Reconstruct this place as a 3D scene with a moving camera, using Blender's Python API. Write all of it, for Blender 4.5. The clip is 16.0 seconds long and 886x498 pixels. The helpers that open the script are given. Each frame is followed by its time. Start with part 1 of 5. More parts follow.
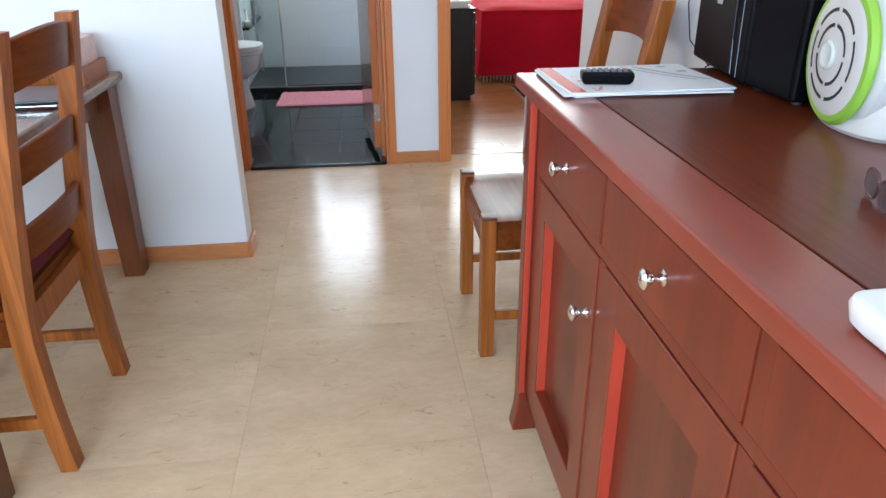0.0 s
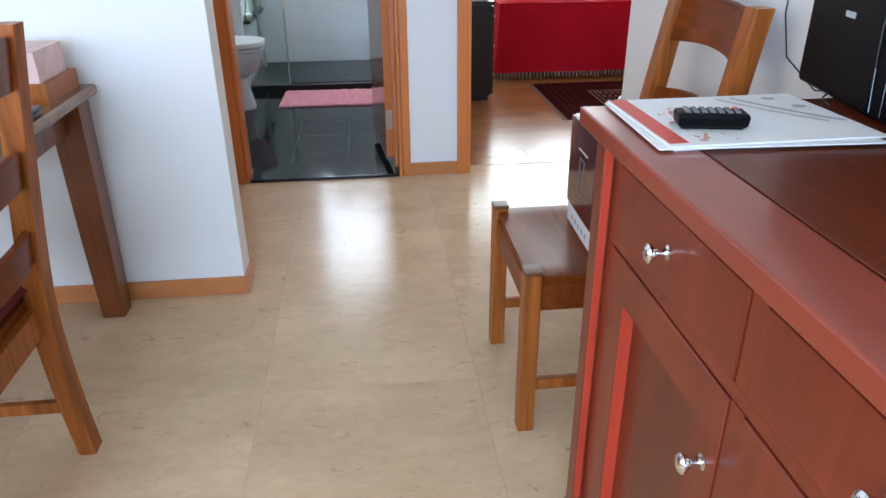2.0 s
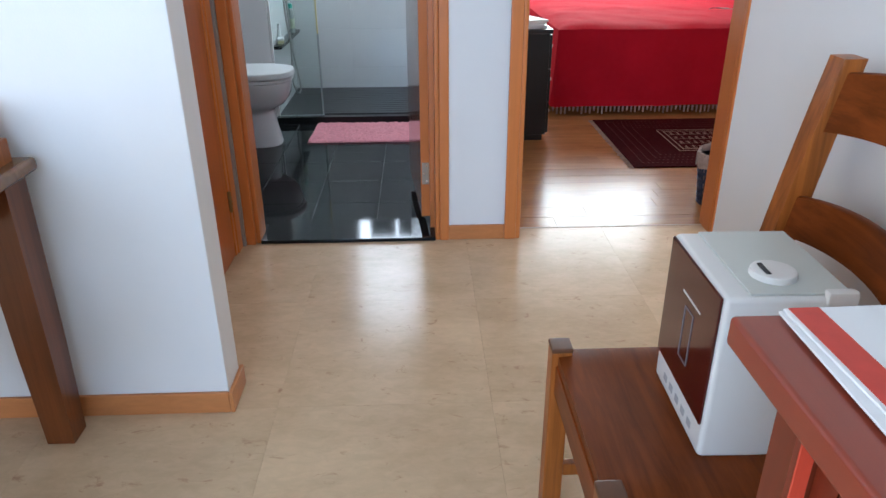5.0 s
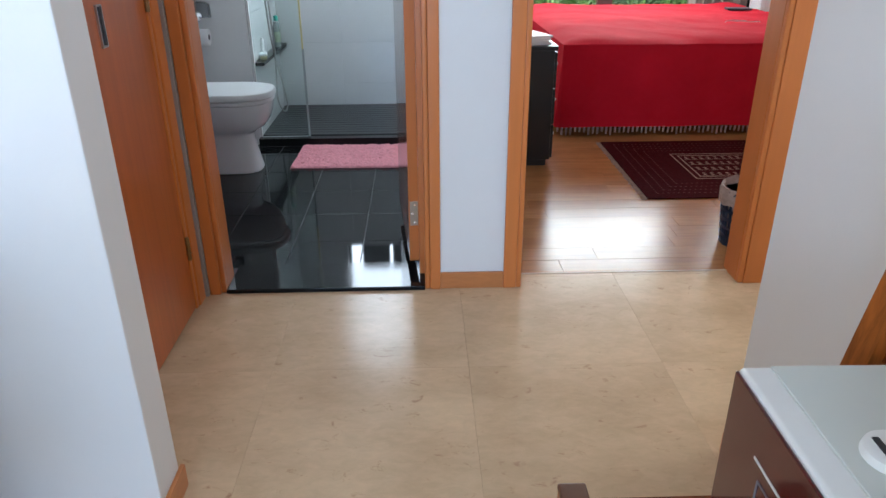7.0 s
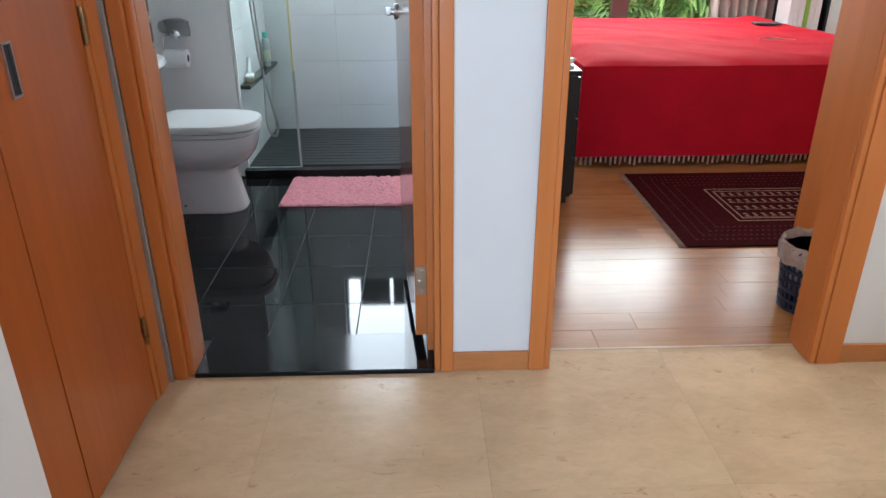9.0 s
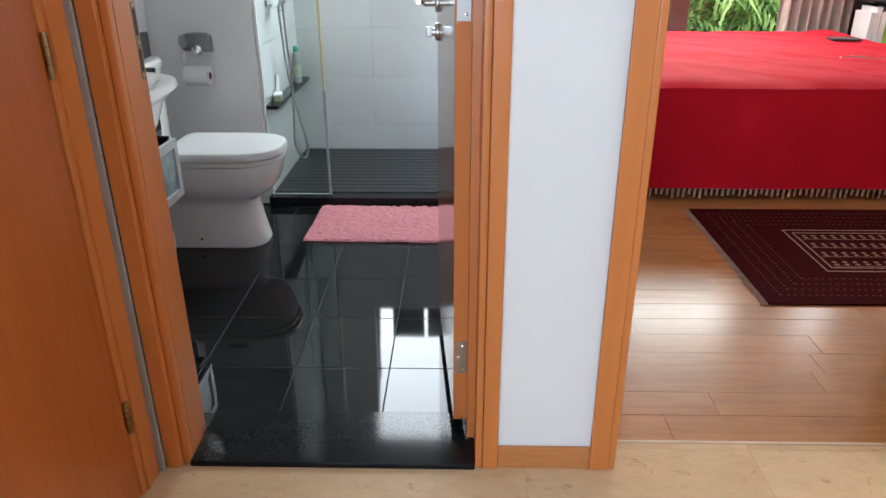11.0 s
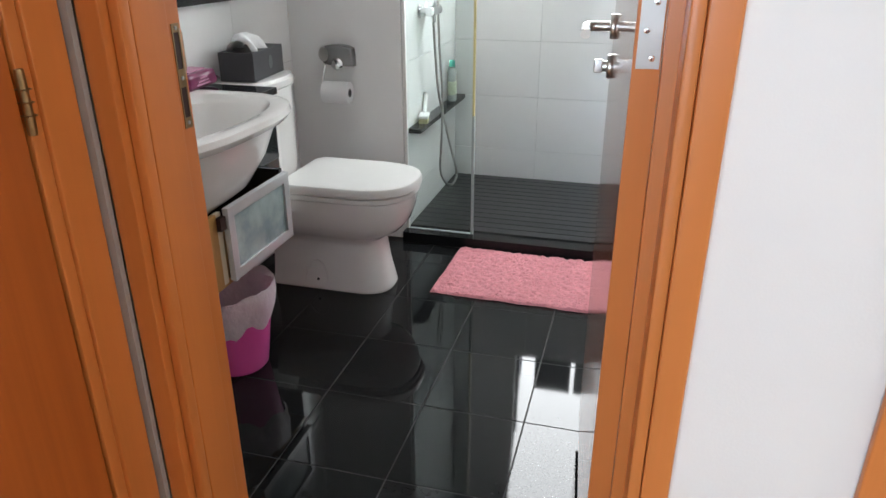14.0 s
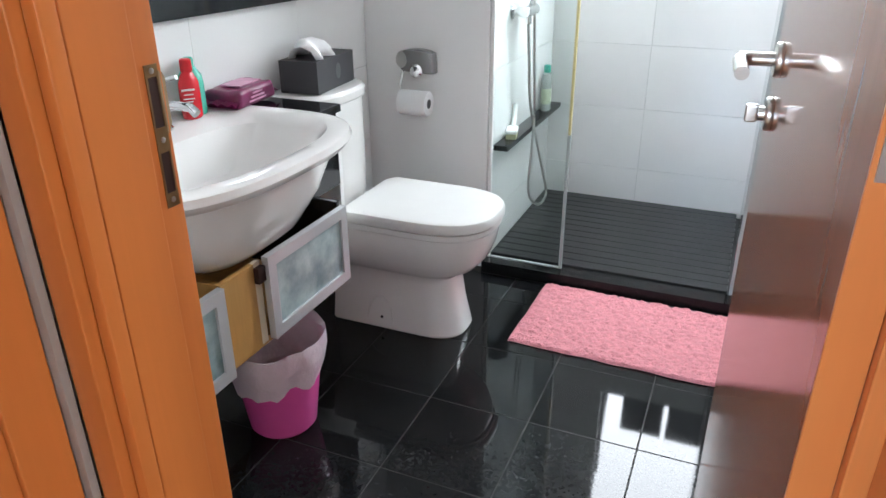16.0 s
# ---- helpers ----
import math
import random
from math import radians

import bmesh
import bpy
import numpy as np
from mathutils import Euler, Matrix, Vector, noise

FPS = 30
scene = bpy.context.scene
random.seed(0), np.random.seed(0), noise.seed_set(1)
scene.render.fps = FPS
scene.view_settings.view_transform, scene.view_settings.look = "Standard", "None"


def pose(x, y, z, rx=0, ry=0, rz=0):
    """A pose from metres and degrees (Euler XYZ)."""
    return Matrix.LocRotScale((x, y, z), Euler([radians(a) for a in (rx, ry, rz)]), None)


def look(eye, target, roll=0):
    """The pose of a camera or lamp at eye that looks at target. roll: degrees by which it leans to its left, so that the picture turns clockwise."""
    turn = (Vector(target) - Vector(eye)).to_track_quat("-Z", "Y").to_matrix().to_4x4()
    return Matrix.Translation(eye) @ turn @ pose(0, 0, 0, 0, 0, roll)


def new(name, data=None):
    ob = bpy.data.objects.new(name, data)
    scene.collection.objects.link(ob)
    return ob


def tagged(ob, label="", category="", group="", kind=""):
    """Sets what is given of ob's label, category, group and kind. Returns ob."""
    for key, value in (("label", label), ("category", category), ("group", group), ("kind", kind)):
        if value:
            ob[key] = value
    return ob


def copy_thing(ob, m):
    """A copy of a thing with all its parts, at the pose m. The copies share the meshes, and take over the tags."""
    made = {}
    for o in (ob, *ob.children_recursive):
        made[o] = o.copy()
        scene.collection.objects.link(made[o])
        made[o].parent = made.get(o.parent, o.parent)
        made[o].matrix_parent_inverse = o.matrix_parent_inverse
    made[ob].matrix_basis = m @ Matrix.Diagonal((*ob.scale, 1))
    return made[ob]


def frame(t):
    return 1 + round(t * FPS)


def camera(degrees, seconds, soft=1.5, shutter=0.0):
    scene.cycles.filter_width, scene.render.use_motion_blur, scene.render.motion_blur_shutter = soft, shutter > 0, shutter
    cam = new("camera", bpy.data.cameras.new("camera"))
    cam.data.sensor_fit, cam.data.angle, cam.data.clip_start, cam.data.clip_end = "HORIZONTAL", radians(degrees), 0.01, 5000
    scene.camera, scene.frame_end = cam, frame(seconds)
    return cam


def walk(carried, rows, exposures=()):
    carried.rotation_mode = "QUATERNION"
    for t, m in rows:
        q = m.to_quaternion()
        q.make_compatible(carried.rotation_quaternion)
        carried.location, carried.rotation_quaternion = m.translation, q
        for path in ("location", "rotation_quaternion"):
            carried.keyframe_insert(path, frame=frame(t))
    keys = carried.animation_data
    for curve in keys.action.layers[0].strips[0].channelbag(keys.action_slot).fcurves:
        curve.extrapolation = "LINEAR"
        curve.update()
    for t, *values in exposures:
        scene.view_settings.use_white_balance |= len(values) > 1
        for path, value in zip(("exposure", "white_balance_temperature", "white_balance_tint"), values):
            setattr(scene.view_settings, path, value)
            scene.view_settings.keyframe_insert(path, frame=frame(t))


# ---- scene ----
cam = camera(64.2, 16.0)
METRES, EYE, TILT, LEAN, TURN = 3.5, 1.257, 0.0, 0.0, -6.5
ROWS = [
    (0.0, 0.0, 0.0, 0.0, -0.21, -24.67, 0.46),
    (0.5, -0.011, 0.0322, 0.0039, -0.02, -25.37, 0.48),
    (1.0, -0.0211, 0.0604, 0.0039, 0.16, -25.66, 0.5),
    (1.5, -0.0199, 0.0836, 0.0044, 0.2, -25.73, 0.46),
    (2.0, -0.0192, 0.1171, 0.0022, 0.27, -25.72, 0.45),
    (2.5, -0.016, 0.1528, 0.0049, 0.35, -25.75, 0.46),
    (3.0, -0.0123, 0.1829, 0.0066, 0.58, -25.71, 0.35),
    (3.5, -0.0121, 0.2113, 0.0095, 1.02, -25.69, 0.36),
    (4.0, -0.0144, 0.2451, 0.0104, 2.8, -25.47, 0.32),
    (6.5, -0.0139, 0.3901, 0.0098, 4.88, -24.6, 0.3),
    (7.0, -0.0134, 0.4237, 0.0103, 4.65, -24.56, 0.27),
    (7.5, -0.019, 0.4522, 0.0121, 4.52, -24.47, 0.24),
    (8.0, -0.0256, 0.4886, 0.0113, 4.56, -24.3, 0.17),
    (8.5, -0.0325, 0.5311, 0.0126, 4.53, -24.2, 0.16),
    (11.0, -0.0573, 0.6907, 0.0142, 7.72, -23.72, 0.13),
    (11.5, -0.0583, 0.7193, 0.0145, 9.96, -23.6, 0.06),
    (12.0, -0.0625, 0.7528, 0.0141, 11.88, -23.6, 0.05),
    (12.5, -0.0706, 0.7807, 0.0145, 13.82, -23.54, -0.01),
    (13.0, -0.0771, 0.8052, 0.0101, 15.81, -23.43, -0.02),
    (13.5, -0.0769, 0.8353, 0.0124, 18.6, -23.47, 0.11),
    (14.0, -0.0754, 0.8656, 0.012, 22.02, -23.51, 0.14),
    (14.5, -0.0828, 0.8891, 0.0098, 25.3, -23.74, 0.12),
    (15.0, -0.0985, 0.9198, 0.0112, 27.98, -24.09, 0.1),
    (15.5, -0.112, 0.9505, 0.0156, 29.18, -24.49, 0.18),
    (16.0, -0.1209, 0.9786, 0.0182, 29.49, -24.62, 0.26),
]
walk(cam, [(t, pose(0, 0, EYE, TILT, LEAN, TURN) @ pose(METRES * x, METRES * y, METRES * z, 90 + pitch, roll, yaw)) for t, x, y, z, yaw, pitch, roll in ROWS],
     [(0.0, -0.56, 6000, 10), (4.0, -0.63, 5800, 10), (6.5, -0.70, 5800, 9), (8.5, -0.53, 6000, 9), (11.0, -0.36, 6400, 10), (13.0, -0.38, 6900, 13),
      (14.5, -0.08, 6800, 13), (16.0, 0.20, 6500, 13)])

# ---- light ----
world = bpy.data.worlds.new("sky")
scene.world = world
world.use_nodes = True
wn = world.node_tree.nodes
wl = world.node_tree.links
sky = wn.new("ShaderNodeTexSky")
sky.sky_type = "NISHITA"
sky.sun_disc = False
sky.sun_elevation = radians(50)
sky.sun_rotation = radians(150)
bg = wn["Background"]
bg.inputs["Strength"].default_value = 0.15
wl.new(sky.outputs[0], bg.inputs["Color"])

sun_data = bpy.data.lights.new("sun", "SUN")
sun_data.energy = 5.0
sun_data.angle = radians(10)
sun_data.color = (1.0, 0.96, 0.9)
sun_ob = new("sun", sun_data)
sun_ob.matrix_world = look((12, 9, 16), (2, 10.5, 0))


def window_lamp(name, eye, target, w, h, watts, color):
    """Sky light that comes in at a window's opening."""
    d = bpy.data.lights.new(name, "AREA")
    d.shape = "RECTANGLE"
    d.size, d.size_y, d.energy, d.color = w, h, watts, color
    ob = new(name, d)
    ob.matrix_world = look(eye, target)
    return ob


window_lamp("dining_window_light", (-3.34, 0.1, 1.3), (0, 0.1, 1.1), 3.0, 2.1, 110, (1.0, 0.93, 0.84))
window_lamp("living_window_light", (-1.2, -2.54, 1.5), (-0.9, 0, 0.2), 2.6, 1.7, 295, (0.58, 0.77, 1.0))
window_lamp("bedroom_window_light", (2.2, 8.78, 1.75), (2.0, 5, 0.9), 3.0, 1.2, 290, (0.95, 1.0, 0.96))
window_lamp("bath_window_light", (-0.2, 6.99, 1.72), (-0.25, 5, 1.0), 0.62, 1.1, 62, (0.86, 0.94, 1.0))

window_lamp("passage_window_light", (2.62, 3.44, 1.55), (0, 3.44, 1.1), 0.7, 1.2, 19, (1.0, 0.97, 0.93))

# ---- materials ----


def mat(name, color, rough=0.5, metal=0.0, var=0.12, scale=8.0, stretch=(1, 1, 1), bump=0.0, bscale=60.0,
        color2=None, grain=0.0, gscale=(2, 40, 2), rand=0.0, coat=0.0, spec=0.5, trans=0.0, ior=1.45, alpha=1.0, rvar=0.0, fleck=0.0):
    """A procedural surface: base colour with broad variation, optional wood grain, relief and gloss variation."""
    m = bpy.data.materials.new(name)
    m.use_nodes = True
    nt = m.node_tree
    n, l = nt.nodes, nt.links
    b = n["Principled BSDF"]
    b.inputs["Roughness"].default_value = rough
    b.inputs["Metallic"].default_value = metal
    b.inputs["Coat Weight"].default_value = coat
    b.inputs["Coat Roughness"].default_value = 0.14
    b.inputs["Specular IOR Level"].default_value = spec
    b.inputs["Transmission Weight"].default_value = trans
    b.inputs["IOR"].default_value = ior
    b.inputs["Alpha"].default_value = alpha
    tc = n.new("ShaderNodeTexCoord")
    mp = n.new("ShaderNodeMapping")
    mp.inputs["Scale"].default_value = stretch
    l.new(tc.outputs["Object"], mp.inputs["Vector"])
    oi = n.new("ShaderNodeObjectInfo")
    off = n.new("ShaderNodeVectorMath")
    off.operation = "MULTIPLY_ADD"
    off.inputs[1].default_value = (7.3, 3.1, 5.7)
    l.new(oi.outputs["Random"], off.inputs[0])
    l.new(mp.outputs[0], off.inputs[2])
    ns = n.new("ShaderNodeTexNoise")
    ns.inputs["Scale"].default_value = scale
    ns.inputs["Detail"].default_value = 6
    ns.inputs["Roughness"].default_value = 0.6
    l.new(off.outputs[0], ns.inputs["Vector"])
    c1 = Vector(color)
    c2 = Vector(color2) if color2 else c1 * (1 - var)
    ramp = n.new("ShaderNodeValToRGB")
    ramp.color_ramp.elements[0].position = 0.3
    ramp.color_ramp.elements[1].position = 0.7
    ramp.color_ramp.elements[0].color = (*c2, 1)
    ramp.color_ramp.elements[1].color = (*c1, 1)
    l.new(ns.outputs["Fac"], ramp.inputs[0])
    out = ramp.outputs[0]
    if grain:
        mg = n.new("ShaderNodeMapping")
        mg.inputs["Scale"].default_value = gscale
        l.new(off.outputs[0], mg.inputs["Vector"])
        ng = n.new("ShaderNodeTexNoise")
        ng.inputs["Scale"].default_value = 3.0
        ng.inputs["Detail"].default_value = 8
        ng.inputs["Roughness"].default_value = 0.65
        ng.inputs["Distortion"].default_value = 0.6
        l.new(mg.outputs[0], ng.inputs["Vector"])
        rg = n.new("ShaderNodeValToRGB")
        rg.color_ramp.elements[0].position = 0.35
        rg.color_ramp.elements[1].position = 0.65
        rg.color_ramp.elements[0].color = (1 - grain, 1 - grain, 1 - grain, 1)
        rg.color_ramp.elements[1].color = (1, 1, 1, 1)
        l.new(ng.outputs["Fac"], rg.inputs[0])
        mx = n.new("ShaderNodeMix")
        mx.data_type = "RGBA"
        mx.blend_type = "MULTIPLY"
        mx.inputs["Factor"].default_value = 1
        l.new(out, mx.inputs["A"])
        l.new(rg.outputs[0], mx.inputs["B"])
        out = mx.outputs["Result"]
    if rand:
        hv = n.new("ShaderNodeHueSaturation")
        mr = n.new("ShaderNodeMapRange")
        mr.inputs["To Min"].default_value = 1 - rand
        mr.inputs["To Max"].default_value = 1 + rand
        l.new(oi.outputs["Random"], mr.inputs["Value"])
        l.new(mr.outputs[0], hv.inputs["Value"])
        l.new(out, hv.inputs["Color"])
        out = hv.outputs[0]
    if fleck:
        nf = n.new("ShaderNodeTexNoise")
        nf.inputs["Scale"].default_value = 13.0
        nf.inputs["Detail"].default_value = 7
        nf.inputs["Roughness"].default_value = 0.72
        nf.inputs["Distortion"].default_value = 1.2
        l.new(off.outputs[0], nf.inputs["Vector"])
        rf = n.new("ShaderNodeValToRGB")
        rf.color_ramp.elements[0].position = 0.60
        rf.color_ramp.elements[1].position = 0.72
        rf.color_ramp.elements[0].color = (1, 1, 1, 1)
        rf.color_ramp.elements[1].color = (1 - fleck * 0.7, 1 - fleck, 1 - fleck, 1)
        l.new(nf.outputs["Fac"], rf.inputs[0])
        mf = n.new("ShaderNodeMix")
        mf.data_type = "RGBA"
        mf.blend_type = "MULTIPLY"
        mf.inputs["Factor"].default_value = 1
        l.new(out, mf.inputs["A"])
        l.new(rf.outputs[0], mf.inputs["B"])
        out = mf.outputs["Result"]
    l.new(out, b.inputs["Base Color"])
    if rvar:
        rr = n.new("ShaderNodeMapRange")
        rr.inputs["To Min"].default_value = max(0.02, rough - rvar)
        rr.inputs["To Max"].default_value = rough + rvar
        l.new(ns.outputs["Fac"], rr.inputs["Value"])
        l.new(rr.outputs[0], b.inputs["Roughness"])
    if bump:
        nb = n.new("ShaderNodeTexNoise")
        nb.inputs["Scale"].default_value = bscale
        nb.inputs["Detail"].default_value = 4
        l.new(off.outputs[0], nb.inputs["Vector"])
        bp = n.new("ShaderNodeBump")
        bp.inputs["Strength"].default_value = bump
        bp.inputs["Distance"].default_value = 0.01
        l.new(nb.outputs["Fac"], bp.inputs["Height"])
        l.new(bp.outputs[0], b.inputs["Normal"])
    return m


M_WALL = mat("white_wall_paint", (0.80, 0.80, 0.79), 0.45, var=0.04, scale=2, bump=0.05, bscale=220)
M_CEIL = mat("ceiling_paint", (0.82, 0.82, 0.81), 0.7, var=0.03, scale=2, bump=0.04, bscale=200)
M_FLOOR = mat("polished_beige_stone", (0.72, 0.53, 0.335), 0.19, scale=3, stretch=(0.9, 1.5, 1), color2=(0.58, 0.415, 0.255), spec=0.12, fleck=0.5,
              grain=0.10, gscale=(7, 8, 1), rand=0.012, rvar=0.05, bump=0.01, bscale=7)
M_GROUT = mat("beige_grout", (0.60, 0.44, 0.28), 0.4, var=0.2)
M_BASE = mat("beech_trim", (0.60, 0.235, 0.08), 0.32, var=0.14, scale=3, stretch=(1, 1, 1), grain=0.13, gscale=(4, 4, 18), rand=0.03)
M_FRAME = mat("orange_beech_frame", (0.66, 0.215, 0.055), 0.33, var=0.12, scale=2.5, stretch=(1, 1, 0.3), grain=0.07, gscale=(9, 9, 0.5), coat=0.1)
M_DOOR = mat("orange_beech_door", (0.52, 0.135, 0.027), 0.34, var=0.14, scale=2.2, stretch=(1, 1, 0.3), grain=0.14, gscale=(9, 9, 0.5), coat=0.15)
M_LEAF = mat("glossy_brown_veneer", (0.40, 0.16, 0.09), 0.11, var=0.12, scale=2, stretch=(1, 1, 0.3), grain=0.1, gscale=(9, 9, 0.5), coat=0.2)
M_MAHOG = mat("red_mahogany", (0.30, 0.050, 0.024), 0.36, var=0.2, scale=3, stretch=(1, 1, 1), grain=0.16, gscale=(14, 1.4, 3), coat=0.5)
M_MAHOGV = mat("red_mahogany_upright", (0.215, 0.033, 0.012), 0.32, var=0.28, scale=3, grain=0.25, gscale=(9, 9, 0.8), coat=0.12)
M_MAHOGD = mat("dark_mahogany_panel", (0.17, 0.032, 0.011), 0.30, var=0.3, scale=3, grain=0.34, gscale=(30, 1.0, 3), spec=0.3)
M_MAHOGP = mat("brown_mahogany_panel", (0.155, 0.026, 0.009), 0.3, var=0.25, scale=3, grain=0.3, gscale=(9, 9, 0.8), coat=0.12)
# the same mahogany, brightened to paint window light on edges facing -y
M_MAHOG_LIT = mat("lit_mahogany_edge", (0.55, 0.060, 0.028), 0.3, var=0.2, scale=3, grain=0.2, gscale=(9, 9, 0.8), coat=0.3)
M_GAP = mat("dark_gap", (0.03, 0.008, 0.004), 0.6)
M_OAK = mat("stained_oak", (0.46, 0.135, 0.024), 0.34, var=0.28, scale=5, stretch=(1, 1, 0.4), grain=0.5, gscale=(16, 16, 1.1), spec=0.35)
M_OAKH = mat("stained_oak_across", (0.23, 0.053, 0.009), 0.36, var=0.28, scale=5, grain=0.4, gscale=(16, 1.3, 16), spec=0.15)
M_OAKD = mat("dark_oak_end", (0.13, 0.05, 0.02), 0.4, var=0.3, scale=20)
M_TABLE = mat("brown_table_wood", (0.22, 0.062, 0.014), 0.34, var=0.35, scale=5, stretch=(1, 1, 0.4), grain=0.4, gscale=(12, 12, 0.9), coat=0.2)
M_TABTOP = mat("brown_table_top", (0.24, 0.11, 0.045), 0.2, var=0.3, scale=5, grain=0.3, gscale=(1.2, 12, 12), coat=0.3)
M_CHROME = mat("chrome", (0.75, 0.75, 0.76), 0.1, metal=1.0, var=0.05)
M_STEEL = mat("brushed_steel", (0.58, 0.57, 0.55), 0.28, metal=1.0, var=0.1, grain=0.1)
M_BRASS = mat("aged_brass", (0.35, 0.24, 0.12), 0.35, metal=1.0, var=0.3, scale=30)
M_BLACKT = mat("polished_black_granite", (0.006, 0.0065, 0.007), 0.045, var=0.5, scale=90, color2=(0.010, 0.0108, 0.0115), rand=0.2, spec=0.26)
M_HONED = mat("honed_black_granite", (0.008, 0.009, 0.010), 0.09, var=0.5, scale=160, color2=(0.011, 0.0115, 0.0125), spec=0.22)
M_BGROUT = mat("grey_tile_joint", (0.022, 0.021, 0.02), 0.6, var=0.2)
M_SLAT = mat("black_shower_slat", (0.013, 0.014, 0.015), 0.3, var=0.4, scale=60, bump=0.1, bscale=100)
M_WTILE = mat("glazed_white_tile", (0.80, 0.80, 0.79), 0.16, var=0.04, scale=3, rand=0.015)
M_WGROUT = mat("pale_tile_joint", (0.80, 0.80, 0.79), 0.5, var=0.06)
M_FANW = mat("fan_plastic", (0.62, 0.60, 0.57), 0.32, var=0.05)
M_CERAM = mat("white_ceramic", (0.84, 0.83, 0.81), 0.08, var=0.02, coat=0.5)
M_PLASTW = mat("white_plastic", (0.80, 0.80, 0.78), 0.28, var=0.03)
M_PAPER = mat("white_paper", (0.82, 0.82, 0.82), 0.6, var=0.04)
M_RED = mat("red_cotton", (0.47, 0.008, 0.022), 0.9, spec=0.12, var=0.18, scale=4, bump=0.25, bscale=260)
M_WFRINGE = mat("pale_fringe", (0.46, 0.30, 0.27), 0.9, var=0.5, scale=40)
M_RUG = mat("maroon_wool", (0.052, 0.006, 0.008), 1.0, var=0.4, scale=50, spec=0.05, bump=0.4, bscale=200)
M_RUGL = mat("cream_wool", (0.38, 0.25, 0.19), 0.95, var=0.4, scale=60, bump=0.3, bscale=200)
M_PARQ = mat("honey_parquet", (0.46, 0.205, 0.075), 0.22, var=0.2, scale=4, grain=0.22, gscale=(1.0, 12, 8), rand=0.06, spec=0.3, rvar=0.06, bump=0.03, bscale=14)
M_PINK = mat("pink_chenille", (0.86, 0.34, 0.38), 0.95, var=0.25, scale=70, bump=0.8, bscale=160)
M_PINKP = mat("pink_plastic", (0.90, 0.12, 0.45), 0.25, var=0.08, spec=0.5)
M_BAG = mat("white_bin_liner", (0.94, 0.84, 0.89), 0.3, var=0.06, bump=1.0, bscale=30, alpha=0.74)
M_ALU = mat("satin_aluminium", (0.56, 0.57, 0.58), 0.35, metal=0.35, var=0.06)
M_FROST = mat("frosted_glass", (0.45, 0.55, 0.55), 0.25, var=0.35, scale=9, color2=(0.16, 0.24, 0.25))
M_BLACK = mat("black_plastic", (0.004, 0.004, 0.005), 0.42, var=0.3, scale=40, spec=0.1)
M_BLACKG = mat("gloss_black", (0.01, 0.01, 0.012), 0.07, var=0.2)
M_RUBBER = mat("dark_rubber", (0.03, 0.03, 0.032), 0.6, var=0.2)
M_NAVY = mat("black_brown_veneer", (0.014, 0.013, 0.014), 0.35, var=0.3, scale=10)
M_CURT = mat("beige_curtain", (0.52, 0.42, 0.37), 0.9, var=0.15, scale=4, stretch=(1, 1, 0.2), bump=0.2, bscale=200)
M_LEAFG = mat("green_leaf", (0.34, 0.56, 0.12), 0.5, var=0.4, scale=6, rand=0.25)
M_WINF = mat("reddish_window_frame", (0.16, 0.05, 0.045), 0.4, var=0.15)
M_CUSH = mat("maroon_cushion", (0.14, 0.008, 0.014), 0.8, var=0.3, scale=14, bump=0.2, bscale=200)
M_LIME = mat("lime_green_plastic", (0.28, 0.52, 0.06), 0.3, var=0.06)
M_DRED = mat("dark_red_gloss", (0.075, 0.005, 0.006), 0.08, var=0.2, coat=0.6)
M_GREYT = mat("pale_grey_plastic", (0.62, 0.65, 0.61), 0.35, var=0.03)
M_ORANGEP = mat("printed_red", (0.62, 0.06, 0.04), 0.5, var=0.15, scale=30)
M_GREYP = mat("printed_grey", (0.45, 0.46, 0.48), 0.55, var=0.1)
M_KEY = mat("grey_rubber_key", (0.18, 0.18, 0.19), 0.5)
M_BLUE = mat("navy_plastic", (0.02, 0.035, 0.075), 0.35, var=0.2)
M_CLEARBAG = mat("crumpled_clear_bag", (0.48, 0.38, 0.34), 0.2, var=0.35, scale=30, bump=0.6, bscale=40)
M_WINE = mat("magenta_packet", (0.22, 0.012, 0.09), 0.3, var=0.5, scale=25)
M_TEAL = mat("teal_bottle", (0.10, 0.55, 0.42), 0.25, var=0.1)
M_REDB = mat("red_bottle", (0.65, 0.02, 0.03), 0.25, var=0.1)
M_HONEY = mat("cabinet_board", (0.50, 0.27, 0.08), 0.4, var=0.12, grain=0.1)
M_SLATE = mat("charcoal_card", (0.05, 0.05, 0.055), 0.5, var=0.1)
M_SEAL = mat("grey_clear_seal", (0.42, 0.46, 0.45), 0.2, var=0.1)
M_YEL = mat("yellowed_seal", (0.70, 0.60, 0.28), 0.3, var=0.2)


def glass(name, tint, rough=0.0):
    m = bpy.data.materials.new(name)
    m.use_nodes = True
    nt = m.node_tree
    n, l = nt.nodes, nt.links
    n.remove(n["Principled BSDF"])
    tr = n.new("ShaderNodeBsdfTransparent")
    tr.inputs[0].default_value = (*tint, 1)
    gl = n.new("ShaderNodeBsdfGlossy")
    gl.inputs["Roughness"].default_value = 0.02 + rough
    fr = n.new("ShaderNodeFresnel")
    fr.inputs[0].default_value = 1.3
    mx = n.new("ShaderNodeMixShader")
    l.new(fr.outputs[0], mx.inputs[0])
    l.new(tr.outputs[0], mx.inputs[1])
    l.new(gl.outputs[0], mx.inputs[2])
    l.new(mx.outputs[0], n["Material Output"].inputs["Surface"])
    return m


M_GLASS = glass("clear_glass", (0.93, 0.97, 0.96))

# ---- building helpers ----


